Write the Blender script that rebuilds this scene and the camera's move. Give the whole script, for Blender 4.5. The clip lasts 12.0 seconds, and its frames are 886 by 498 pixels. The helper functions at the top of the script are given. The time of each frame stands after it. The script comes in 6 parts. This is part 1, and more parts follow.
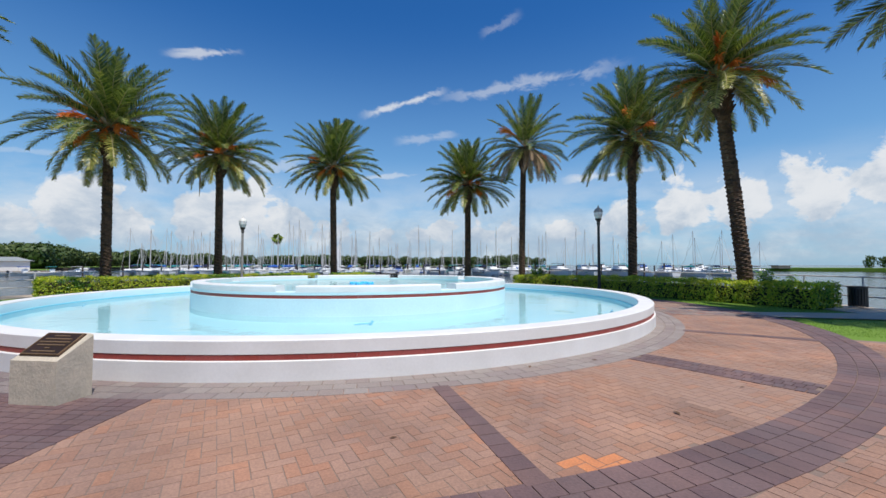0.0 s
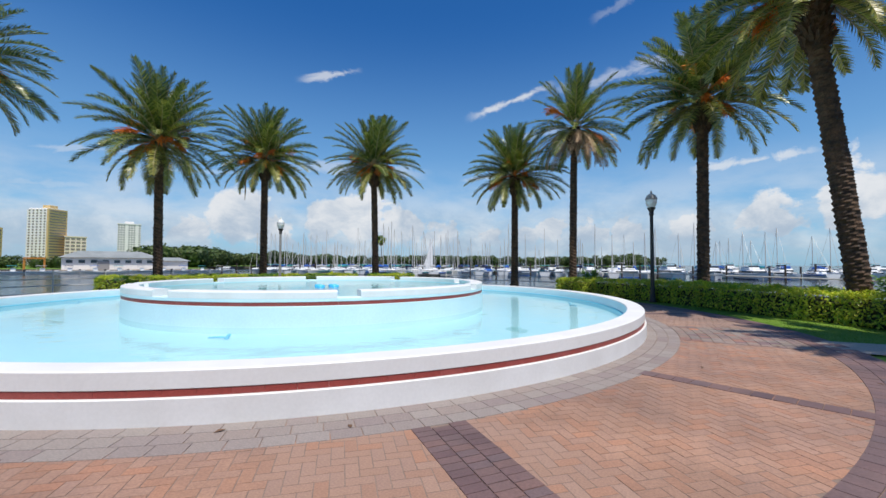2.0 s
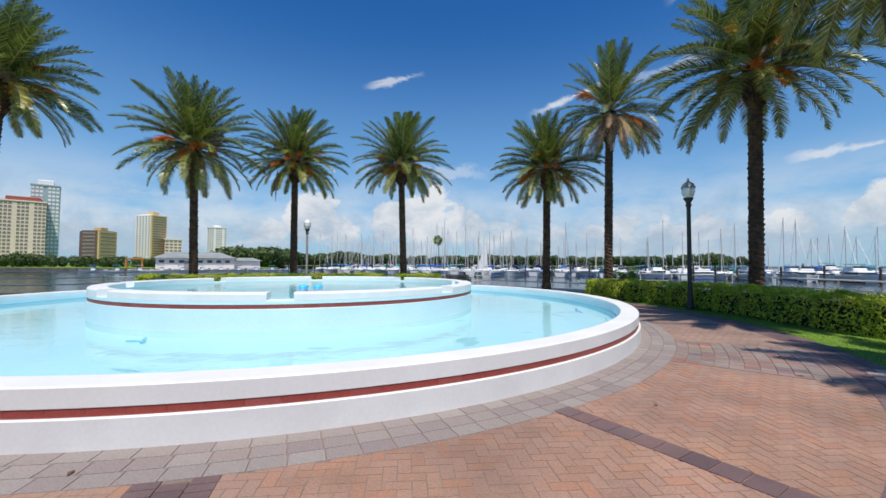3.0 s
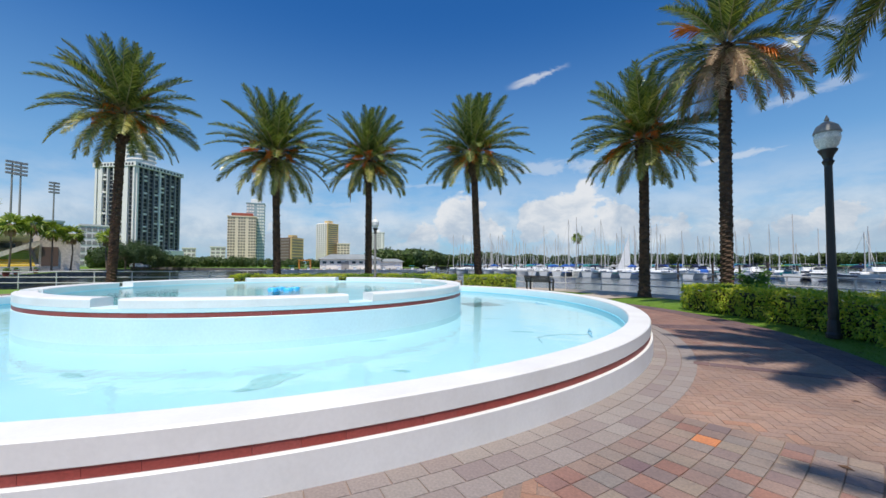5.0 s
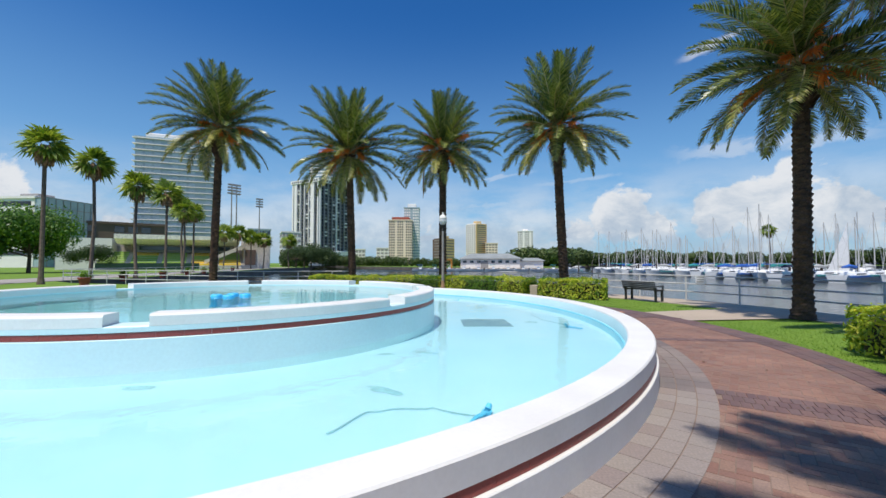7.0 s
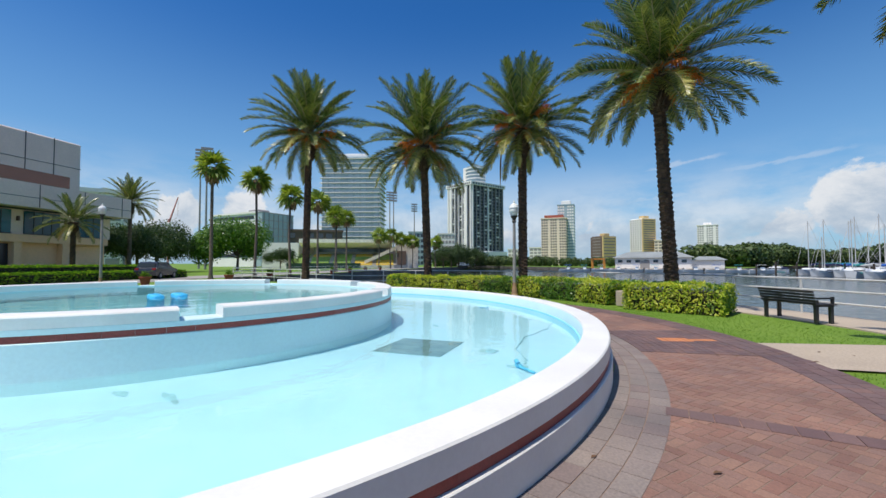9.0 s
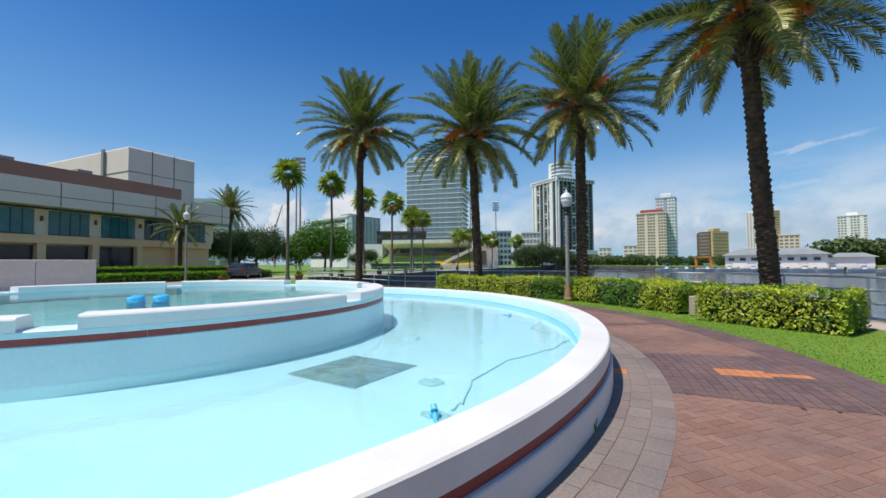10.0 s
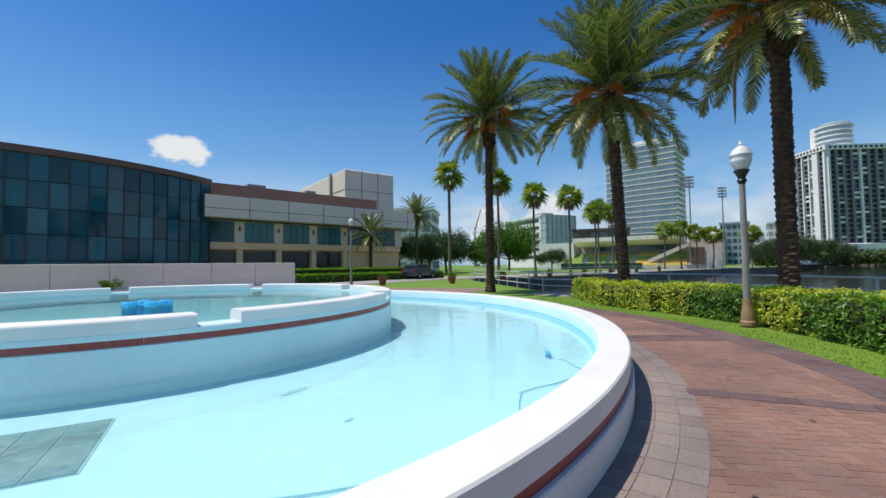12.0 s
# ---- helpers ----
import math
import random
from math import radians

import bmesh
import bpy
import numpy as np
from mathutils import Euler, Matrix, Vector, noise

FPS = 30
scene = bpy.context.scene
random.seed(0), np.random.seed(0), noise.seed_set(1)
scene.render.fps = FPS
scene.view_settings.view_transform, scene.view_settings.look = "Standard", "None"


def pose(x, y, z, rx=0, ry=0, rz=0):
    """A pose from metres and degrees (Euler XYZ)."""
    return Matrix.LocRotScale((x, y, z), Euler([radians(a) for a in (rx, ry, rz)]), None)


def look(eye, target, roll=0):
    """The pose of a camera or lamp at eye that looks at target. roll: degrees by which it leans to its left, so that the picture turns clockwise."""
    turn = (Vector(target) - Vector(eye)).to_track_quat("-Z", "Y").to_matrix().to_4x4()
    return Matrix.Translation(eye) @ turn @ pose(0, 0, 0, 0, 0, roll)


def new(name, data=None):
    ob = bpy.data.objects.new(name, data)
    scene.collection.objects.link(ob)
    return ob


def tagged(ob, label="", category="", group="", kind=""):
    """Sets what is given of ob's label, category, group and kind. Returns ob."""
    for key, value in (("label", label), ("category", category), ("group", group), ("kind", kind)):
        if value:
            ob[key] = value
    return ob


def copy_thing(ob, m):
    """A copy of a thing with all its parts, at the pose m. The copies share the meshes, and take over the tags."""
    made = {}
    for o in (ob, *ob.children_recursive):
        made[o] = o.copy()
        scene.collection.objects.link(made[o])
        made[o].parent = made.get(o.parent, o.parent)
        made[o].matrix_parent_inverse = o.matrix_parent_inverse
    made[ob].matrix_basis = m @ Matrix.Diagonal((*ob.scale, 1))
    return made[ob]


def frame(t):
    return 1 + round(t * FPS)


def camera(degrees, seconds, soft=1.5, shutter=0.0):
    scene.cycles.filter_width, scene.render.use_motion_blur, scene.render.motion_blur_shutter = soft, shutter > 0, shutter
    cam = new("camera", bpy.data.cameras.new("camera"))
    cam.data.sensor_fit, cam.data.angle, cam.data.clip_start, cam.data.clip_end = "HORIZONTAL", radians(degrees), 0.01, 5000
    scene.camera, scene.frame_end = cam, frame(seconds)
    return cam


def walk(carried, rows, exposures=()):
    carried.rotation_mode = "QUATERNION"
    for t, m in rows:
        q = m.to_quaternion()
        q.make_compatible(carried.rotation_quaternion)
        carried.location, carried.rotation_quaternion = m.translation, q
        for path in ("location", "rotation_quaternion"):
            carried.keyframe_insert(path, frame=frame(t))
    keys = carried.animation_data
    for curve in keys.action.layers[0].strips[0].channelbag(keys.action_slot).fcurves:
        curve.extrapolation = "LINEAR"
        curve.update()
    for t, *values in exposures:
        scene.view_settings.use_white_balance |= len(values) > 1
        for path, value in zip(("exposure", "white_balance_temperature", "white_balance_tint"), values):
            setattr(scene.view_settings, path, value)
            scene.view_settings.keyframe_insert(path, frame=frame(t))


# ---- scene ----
cam = camera(95.39, 12.0)
ROWS = [  # seconds, x, y, z, yaw, pitch, roll
    (0.0, -0.072, -0.035, 1.405, -1.18, 2.21, -0.05),
    (0.5, 0.962, 0.446, 1.417, 2.39, 2.12, -0.05),
    (1.0, 1.992, 1.064, 1.442, 5.89, 2.09, -0.14),
    (1.5, 2.994, 1.787, 1.452, 9.77, 2.12, -0.17),
    (2.0, 3.967, 2.559, 1.453, 13.96, 2.17, -0.19),
    (2.5, 4.904, 3.359, 1.457, 18.23, 2.18, -0.22),
    (3.0, 5.755, 4.287, 1.460, 22.83, 2.13, -0.24),
    (5.0, 8.010, 8.917, 1.450, 43.36, 2.09, 0.00),
    (5.5, 8.181, 10.270, 1.492, 48.10, 1.96, -0.03),
    (6.0, 8.235, 11.631, 1.524, 53.15, 1.89, -0.07),
    (6.5, 8.184, 12.997, 1.553, 58.80, 1.91, -0.02),
    (7.0, 8.030, 14.332, 1.534, 64.68, 1.96, 0.03),
    (9.0, 6.353, 19.270, 1.459, 86.76, 1.99, 0.11),
    (9.5, 5.538, 20.243, 1.453, 92.62, 2.01, 0.26),
    (10.0, 4.649, 21.133, 1.427, 98.99, 2.04, 0.44),
    (10.5, 3.681, 21.914, 1.415, 105.95, 2.07, 0.56),
    (11.0, 2.603, 22.551, 1.431, 113.19, 2.10, 0.71),
    (11.5, 1.467, 23.070, 1.431, 120.28, 2.21, 0.78),
    (12.0, 0.287, 23.473, 1.438, 127.23, 2.36, 0.75),
]
walk(cam, [(t, pose(x, y, z, 90 + pitch, roll, yaw)) for t, x, y, z, yaw, pitch, roll in ROWS])

# ---- world, sun ----
SUN_WAY = Vector((0.23, -0.35, 1.0)).normalized()      # towards the sun
world = bpy.data.worlds.new("sky")
scene.world = world
world.use_nodes = True
wt = world.node_tree
wt.nodes.clear()


def wnode(kind):
    return wt.nodes.new(kind)


def wmix(blend="MIX"):
    n = wnode("ShaderNodeMix")
    n.data_type, n.blend_type = "RGBA", blend
    return n


def wmath(op, a, b=None, c=None, clamp=False):
    n = wnode("ShaderNodeMath")
    n.operation, n.use_clamp = op, clamp
    for i, v in enumerate((a, b, c)):
        if v is None:
            continue
        if isinstance(v, (int, float)):
            n.inputs[i].default_value = v
        else:
            wt.links.new(v, n.inputs[i])
    return n.outputs[0]


def wramp(v, lo, hi, a=0.0, b=1.0):
    n = wnode("ShaderNodeMapRange")
    n.interpolation_type = "SMOOTHSTEP"
    wt.links.new(v, n.inputs[0])
    for i, q in enumerate((lo, hi, a, b)):
        n.inputs[i + 1].default_value = q
    return n.outputs[0]


def wnoise(vec, scale, detail=6, rough=0.55, stretch=(1, 1, 1), shift=(0, 0, 0), distort=0.0):
    m = wnode("ShaderNodeMapping")
    m.inputs["Scale"].default_value = stretch
    m.inputs["Location"].default_value = shift
    wt.links.new(vec, m.inputs[0])
    n = wnode("ShaderNodeTexNoise")
    n.inputs["Scale"].default_value, n.inputs["Detail"].default_value = scale, detail
    n.inputs["Roughness"].default_value, n.inputs["Distortion"].default_value = rough, distort
    wt.links.new(m.outputs[0], n.inputs["Vector"])
    return n.outputs[0]


sky = wnode("ShaderNodeTexSky")
sky.sky_type, sky.sun_disc, sky.sun_elevation, sky.sun_rotation = "NISHITA", False, radians(67), radians(147)
sky.altitude, sky.air_density, sky.dust_density, sky.ozone_density = 0, 1.0, 0.6, 4.0
hue = wnode("ShaderNodeHueSaturation")
hue.inputs["Saturation"].default_value = 1.3
wt.links.new(sky.outputs[0], hue.inputs["Color"])
co = wnode("ShaderNodeTexCoord").outputs["Generated"]
sep = wnode("ShaderNodeSeparateXYZ")
wt.links.new(co, sep.inputs[0])
X, Y, Z = sep.outputs

def wdir(bearing, elevation):
    """The way to a bearing (degrees west of north) and a height above the horizon."""
    b, e = radians(bearing), radians(elevation)
    return Vector((-math.sin(b) * math.cos(e), math.cos(b) * math.cos(e), math.sin(e)))


def wvec(op, a, b):
    n = wnode("ShaderNodeVectorMath")
    n.operation = op
    wt.links.new(a, n.inputs[0])
    n.inputs[1].default_value = b
    return n.outputs["Value"]


# cumulus heaps low over the sea: bearing, height of the middle, radius, all in degrees
HEAPS = [(41, 6.2, 4.6), (47, 3.6, 4.0), (36, 3.6, 3.6), (31, 5.6, 4.2), (25.5, 6.0, 5.0), (20, 5.4, 4.6), (14, 3.4, 4.0), (7, 3.2, 3.6), (-1, 5.4, 4.0), (-6, 3.8, 3.6), (2.5, 4.0, 3.6),
         (-11, 3.4, 3.4), (-17, 4.0, 4.0), (-26, 4.6, 4.4), (-32, 6.6, 4.6), (-38, 6.8, 5.0), (-44, 7.2, 5.4), (-50, 8.2, 6.0), (-60, 8, 7), (113, 6.0, 4.2), (120, 5.0, 4.2), (104, 3.0, 3.4), (-75, 7, 8), (67, 2.8, 3.2), (78, 3.2, 2.6)]
puff = wnoise(co, 9.0, 12, 0.60, (1, 1, 1.25), (3.1, 0.4, 0.2), 0.25)
heap = None
for b, e, r in HEAPS:
    near_heap = wmath("SUBTRACT", 1.0, wmath("MULTIPLY", wvec("DISTANCE", co, wdir(b, e)), 1 / radians(r)))
    heap = near_heap if heap is None else wmath("MAXIMUM", heap, near_heap)
height = wmath("DIVIDE", Z, 0.20)
cumulus = wmath("MULTIPLY", wramp(wmath("ADD", wmath("MULTIPLY", wmath("MAXIMUM", heap, -0.6), 0.55), wmath("MULTIPLY", wmath("SUBTRACT", puff, 0.5), 1.45)), 0.10, 0.26), wramp(Z, 0.005, 0.07, 0.35, 0.95))
# thin streaks higher up, each from one way to another: width and strength behind
STREAKS = [((33.5, 23.6), (26.5, 25.4), 0.010, 0.6), ((9.5, 20.4), (-0.8, 23.4), 0.011, 0.75), ((-2, 22.8), (-24, 24.6), 0.016, 0.38), ((11, 11.8), (2, 12.7), 0.008, 0.5), ((34, 13.0), (17, 12.6), 0.020, 0.4),
           ((-7, 30), (-12, 32), 0.012, 0.2), ((-18, 11.4), (-29, 11.9), 0.012, 0.7), ((52, 12.5), (60, 11.5), 0.007, 0.35), ((41, 11.4), (53, 10.4), 0.007, 0.25), ((64, 7.6), (50, 8.6), 0.009, 0.3), ((5, 17), (-3, 18), 0.012, 0.3)]
fray = wnoise(co, 15, 8, 0.65, (1, 1, 1.8), (0.35, 1.9, 0.55), 0.4)
streak = None
for a, b, width, power in STREAKS:
    a, b = wdir(*a), wdir(*b)
    across = wmath("ABSOLUTE", wvec("DOT_PRODUCT", co, a.cross(b).normalized()))
    mid, half = (a + b).normalized(), a.angle(b) / 2
    along = wvec("DISTANCE", co, mid)
    s = wmath("MULTIPLY", wramp(wmath("ADD", across, wmath("MULTIPLY", wmath("SUBTRACT", fray, 0.5), width * 4.5)), width, 0.0, 0.0, power), wramp(along, half * 1.35, half * 0.55))
    streak = s if streak is None else wmath("MAXIMUM", streak, s)
haze = wmath("MULTIPLY", wramp(Z, 0.55, 0.0), 0.66)
# one small puff to the south
far = wnode("ShaderNodeVectorMath")
far.operation = "DISTANCE"
squash = wnode("ShaderNodeMapping")
squash.inputs["Scale"].default_value = (1, 1, 1.85)
wt.links.new(co, squash.inputs[0])
wt.links.new(squash.outputs[0], far.inputs[0])
far.inputs[1].default_value = (-0.325, -0.914, 0.44)
single_puff = wramp(wmath("SUBTRACT", wmath("MULTIPLY", wnoise(co, 16, 6, 0.6, (1, 1, 2.2)), 0.105), far.outputs["Value"]), -0.006, 0.016)
veil = wmath("MULTIPLY", wmath("MULTIPLY", wramp(Z, 0.26, 0.04), 0.78), wramp(wnoise(co, 3.4, 6, 0.6, (1, 1, 3.0), (2.3, 0.9, 1.4)), 0.30, 0.60))
amount = wmath("MAXIMUM", wmath("MAXIMUM", wmath("MAXIMUM", cumulus, veil), single_puff), streak)
shade = wramp(wmath("ADD", wmath("MULTIPLY", wnoise(co, 11, 8, 0.62, (1, 1, 1.4), (3.1, 0.4, 0.15), 0.25), 0.75), wmath("MULTIPLY", height, 0.30)), 0.34, 0.66)
cloudcol = wmix()
wt.links.new(shade, cloudcol.inputs["Factor"])
cloudcol.inputs["A"].default_value = (4.9, 6.0, 7.4, 1)
cloudcol.inputs["B"].default_value = (9.3, 9.5, 9.8, 1)
hz = wmix()
wt.links.new(haze, hz.inputs["Factor"])
tint = wmix("MULTIPLY")
tint.inputs["Factor"].default_value = 1.0
tint.inputs["B"].default_value = (0.92, 1.24, 1.50, 1)
wt.links.new(hue.outputs[0], tint.inputs["A"])
wt.links.new(tint.outputs["Result"], hz.inputs["A"])
hz.inputs["B"].default_value = (3.5, 6.5, 9.3, 1)
mixc = wmix()
wt.links.new(wmath("MULTIPLY", amount, wramp(Z, -0.02, 0.03)), mixc.inputs["Factor"])
wt.links.new(hz.outputs["Result"], mixc.inputs["A"])
wt.links.new(cloudcol.outputs["Result"], mixc.inputs["B"])
bg = wnode("ShaderNodeBackground")
bg.inputs["Strength"].default_value = 0.095
wt.links.new(mixc.outputs["Result"], bg.inputs[0])
wt.links.new(bg.outputs[0], wnode("ShaderNodeOutputWorld").inputs[0])

lamp = bpy.data.lights.new("sun", "SUN")
lamp.energy, lamp.angle, lamp.color = 5.0, radians(0.53), (1.0, 0.93, 0.84)
sun = new("sun", lamp)
sun.matrix_world = look(SUN_WAY * 50, (0, 0, 0))
scene.view_settings.exposure = -0.16


# ---- materials ----
def mat(name, c1, c2=None, rough=0.6, scale=3.0, fine=40.0, bump=0.0, metal=0.0, palette=None, by="island", spec=0.5, leafy=0.0, amount=0.35, stretch=(1, 1, 1), wear=0.0):
    """c1 to c2 by a coarse noise, a fine grain over it; palette: colours drawn by random per island or object; wear: scale of the broad stains."""
    m = bpy.data.materials.new(name)
    m.use_nodes = True
    t = m.node_tree
    bs = t.nodes["Principled BSDF"]
    bs.inputs["Roughness"].default_value, bs.inputs["Metallic"].default_value = rough, metal
    bs.inputs["Specular IOR Level"].default_value = spec
    tc = t.nodes.new("ShaderNodeTexCoord")
    mp = t.nodes.new("ShaderNodeMapping")
    mp.inputs["Scale"].default_value = stretch
    t.links.new(tc.outputs["Object"], mp.inputs[0])

    def nz(s, d):
        n = t.nodes.new("ShaderNodeTexNoise")
        n.inputs["Scale"].default_value, n.inputs["Detail"].default_value = s, d
        t.links.new(mp.outputs[0], n.inputs["Vector"])
        return n.outputs[0]

    def mixer(fac, a, b, kind="MIX"):
        n = t.nodes.new("ShaderNodeMix")
        n.data_type, n.blend_type = "RGBA", kind
        for key, v in (("Factor", fac), ("A", a), ("B", b)):
            if isinstance(v, (int, float)):
                n.inputs[key].default_value = v
            elif isinstance(v, tuple):
                n.inputs[key].default_value = (*v, 1)
            else:
                t.links.new(v, n.inputs[key])
        return n.outputs["Result"]

    def spread(v, lo, hi, a=0.0, b=1.0):
        n = t.nodes.new("ShaderNodeMapRange")
        t.links.new(v, n.inputs[0])
        for i, q in enumerate((lo, hi, a, b)):
            n.inputs[i + 1].default_value = q
        return n.outputs[0]

    coarse, grain = nz(scale, 4), nz(fine, 3)
    if palette:
        r = t.nodes.new("ShaderNodeValToRGB")
        r.color_ramp.interpolation = "LINEAR"
        while len(r.color_ramp.elements) < len(palette):
            r.color_ramp.elements.new(0.5)
        for i, c in enumerate(palette):
            r.color_ramp.elements[i].position = i / (len(palette) - 1)
            r.color_ramp.elements[i].color = (*c, 1)
        src = t.nodes.new("ShaderNodeNewGeometry").outputs["Random Per Island"] if by == "island" else t.nodes.new("ShaderNodeObjectInfo").outputs["Random"]
        t.links.new(src, r.inputs[0])
        col = mixer(spread(coarse, 0.3, 0.7, 0.0, 0.45), r.outputs[0], c1) if c1 else r.outputs[0]
    else:
        col = mixer(spread(coarse, 0.33, 0.67), c1, c2 or tuple(0.8 * v for v in c1))
    g = spread(grain, 0.3, 0.7, 1 - amount * 0.5, 1 + amount * 0.5)
    gc = t.nodes.new("ShaderNodeCombineColor")
    for i in range(3):
        t.links.new(g, gc.inputs[i])
    col = mixer(1.0, col, gc.outputs[0], "MULTIPLY")
    if wear:
        stains = t.nodes.new("ShaderNodeCombineColor")
        for i, (lo, hi) in enumerate(((0.74, 1.20), (0.74, 1.13), (0.76, 1.08))):
            t.links.new(spread(nz(wear, 6), 0.32, 0.68, lo, hi), stains.inputs[i])
        col = mixer(1.0, col, stains.outputs[0], "MULTIPLY")
    t.links.new(col, bs.inputs["Base Color"])
    rr = spread(grain, 0.3, 0.7, max(0.02, rough - 0.08), min(1, rough + 0.08))
    t.links.new(rr, bs.inputs["Roughness"])
    if bump:
        b = t.nodes.new("ShaderNodeBump")
        b.inputs["Strength"].default_value, b.inputs["Distance"].default_value = bump, 0.6 / fine
        t.links.new(grain, b.inputs["Height"])
        t.links.new(b.outputs[0], bs.inputs["Normal"])
    if leafy:
        tr = t.nodes.new("ShaderNodeBsdfTranslucent")
        t.links.new(mixer(1.0, col, (1.3, 1.35, 0.6), "MULTIPLY"), tr.inputs[0])
        mx = t.nodes.new("ShaderNodeMixShader")
        mx.inputs[0].default_value = leafy
        t.links.new(bs.outputs[0], mx.inputs[1])
        t.links.new(tr.outputs[0], mx.inputs[2])
        t.links.new(mx.outputs[0], t.nodes["Material Output"].inputs[0])
    return m


def water_mat(name, tint, ripple, scale, clear):
    """Water: clear over a painted floor, or deep and dark."""
    m = bpy.data.materials.new(name)
    m.use_nodes = True
    t = m.node_tree
    bs = t.nodes["Principled BSDF"]
    tc = t.nodes.new("ShaderNodeTexCoord")
    n = t.nodes.new("ShaderNodeTexNoise")
    n.inputs["Scale"].default_value, n.inputs["Detail"].default_value = scale, 5
    t.links.new(tc.outputs["Object"], n.inputs["Vector"])
    b = t.nodes.new("ShaderNodeBump")
    b.inputs["Strength"].default_value, b.inputs["Distance"].default_value = ripple, (0.1 if clear else 0.5)
    t.links.new(n.outputs[0], b.inputs["Height"])
    if clear:
        fr = t.nodes.new("ShaderNodeFresnel")
        fr.inputs["IOR"].default_value = 1.33
        tp = t.nodes.new("ShaderNodeBsdfTransparent")
        tp.inputs[0].default_value = (*tint, 1)
        gl = t.nodes.new("ShaderNodeBsdfGlossy")
        gl.inputs["Roughness"].default_value = 0.03
        mx = t.nodes.new("ShaderNodeMixShader")
        t.links.new(b.outputs[0], fr.inputs["Normal"])
        t.links.new(b.outputs[0], gl.inputs["Normal"])
        t.links.new(fr.outputs[0], mx.inputs[0])
        t.links.new(tp.outputs[0], mx.inputs[1])
        t.links.new(gl.outputs[0], mx.inputs[2])
        t.links.new(mx.outputs[0], t.nodes["Material Output"].inputs[0])
    else:
        bs.inputs["Base Color"].default_value = (*tint, 1)
        bs.inputs["Roughness"].default_value = 0.12
        bs.inputs["IOR"].default_value = 1.33
        t.links.new(b.outputs[0], bs.inputs["Normal"])
    return m


WHITE = mat("white_paint", (0.80, 0.79, 0.765), (0.73, 0.715, 0.685), 0.5, 1.6, 30, 0.04, amount=0.05)
POOLWHITE = mat("pool_wall_paint", (0.64, 0.80, 0.82), (0.58, 0.75, 0.78), 0.5, 1.0, 25, 0.05, amount=0.06)
POOL = mat("pool_floor_paint", (0.41, 0.70, 0.775), (0.45, 0.735, 0.80), 0.5, 0.8, 6, 0.0, amount=0.06)
# cyan look of the lining through water, put into its colour
POOLEDGE = mat("pool_waterline_tint", (0.20, 0.58, 0.72), (0.26, 0.64, 0.76), 0.45, 0.8, 6, 0.0, amount=0.08)
POOLTEAL = mat("teal_pool_paint", (0.28, 0.64, 0.70), (0.34, 0.70, 0.75), 0.5, 0.8, 6, 0.0, amount=0.08)
REDTILE = mat("red_tile", None, None, 0.45, palette=[(0.27, 0.045, 0.036), (0.30, 0.052, 0.04), (0.285, 0.052, 0.042), (0.31, 0.07, 0.06)], by="object", fine=50)
POOLWATER = water_mat("pool_water", (0.925, 0.985, 1.0), 0.10, 2.2, True)
SEA = water_mat("sea_water", (0.020, 0.023, 0.019), 0.15, 0.8, False)
BRICK = mat("brick_field", (0.37, 0.215, 0.13), None, 0.8, 0.7, 55, 0.3, palette=[(0.295, 0.178, 0.128), (0.33, 0.203, 0.148), (0.285, 0.182, 0.142), (0.335, 0.213, 0.16), (0.295, 0.168, 0.118), (0.355, 0.182, 0.116)], wear=0.9)
BRICKOBJ = mat("brick_single", (0.37, 0.215, 0.13), None, 0.8, 0.7, 55, 0.3, palette=[(0.295, 0.178, 0.128), (0.33, 0.203, 0.148), (0.285, 0.182, 0.142), (0.335, 0.213, 0.16), (0.295, 0.168, 0.118), (0.355, 0.182, 0.116)], by="object")
BAND = mat("purple_paver", (0.155, 0.10, 0.095), None, 0.75, 0.6, 50, 0.3, palette=[(0.12, 0.075, 0.078), (0.165, 0.105, 0.10), (0.14, 0.10, 0.102), (0.185, 0.11, 0.095)], wear=1.1)
KERB = mat("grey_paver", (0.275, 0.235, 0.21), None, 0.8, 0.6, 45, 0.3, palette=[(0.215, 0.165, 0.16), (0.30, 0.262, 0.235), (0.235, 0.185, 0.17), (0.275, 0.24, 0.215), (0.26, 0.205, 0.18)], by="object")
MIXED = mat("mixed_paver", (0.232, 0.169, 0.145), None, 0.75, 0.6, 50, 0.3, palette=[(0.175, 0.110, 0.122), (0.279, 0.232, 0.192), (0.244, 0.221, 0.198), (0.314, 0.157, 0.110), (0.186, 0.128, 0.133), (0.314, 0.261, 0.198), (0.267, 0.175, 0.151)], wear=1.2)
ORANGE = mat("orange_paver", (0.60, 0.23, 0.09), (0.50, 0.19, 0.08), 0.7, 5, 50, 0.2)
SAND = mat("joint_sand", (0.27, 0.19, 0.145), (0.20, 0.145, 0.115), 0.95, 2, 80, 0.3)
CONCRETE = mat("concrete", (0.47, 0.39, 0.30), (0.39, 0.32, 0.25), 0.85, 0.5, 30, 0.2)
ROAD = mat("road_concrete", (0.36, 0.33, 0.30), (0.28, 0.26, 0.24), 0.85, 0.3, 20, 0.2)
SEAWALL = mat("seawall_concrete", (0.20, 0.18, 0.155), (0.10, 0.09, 0.08), 0.9, 0.6, 12, 0.4)
LAWN = mat("lawn", (0.116, 0.220, 0.013), (0.149, 0.248, 0.020), 0.9, 0.5, 25, 0.5)
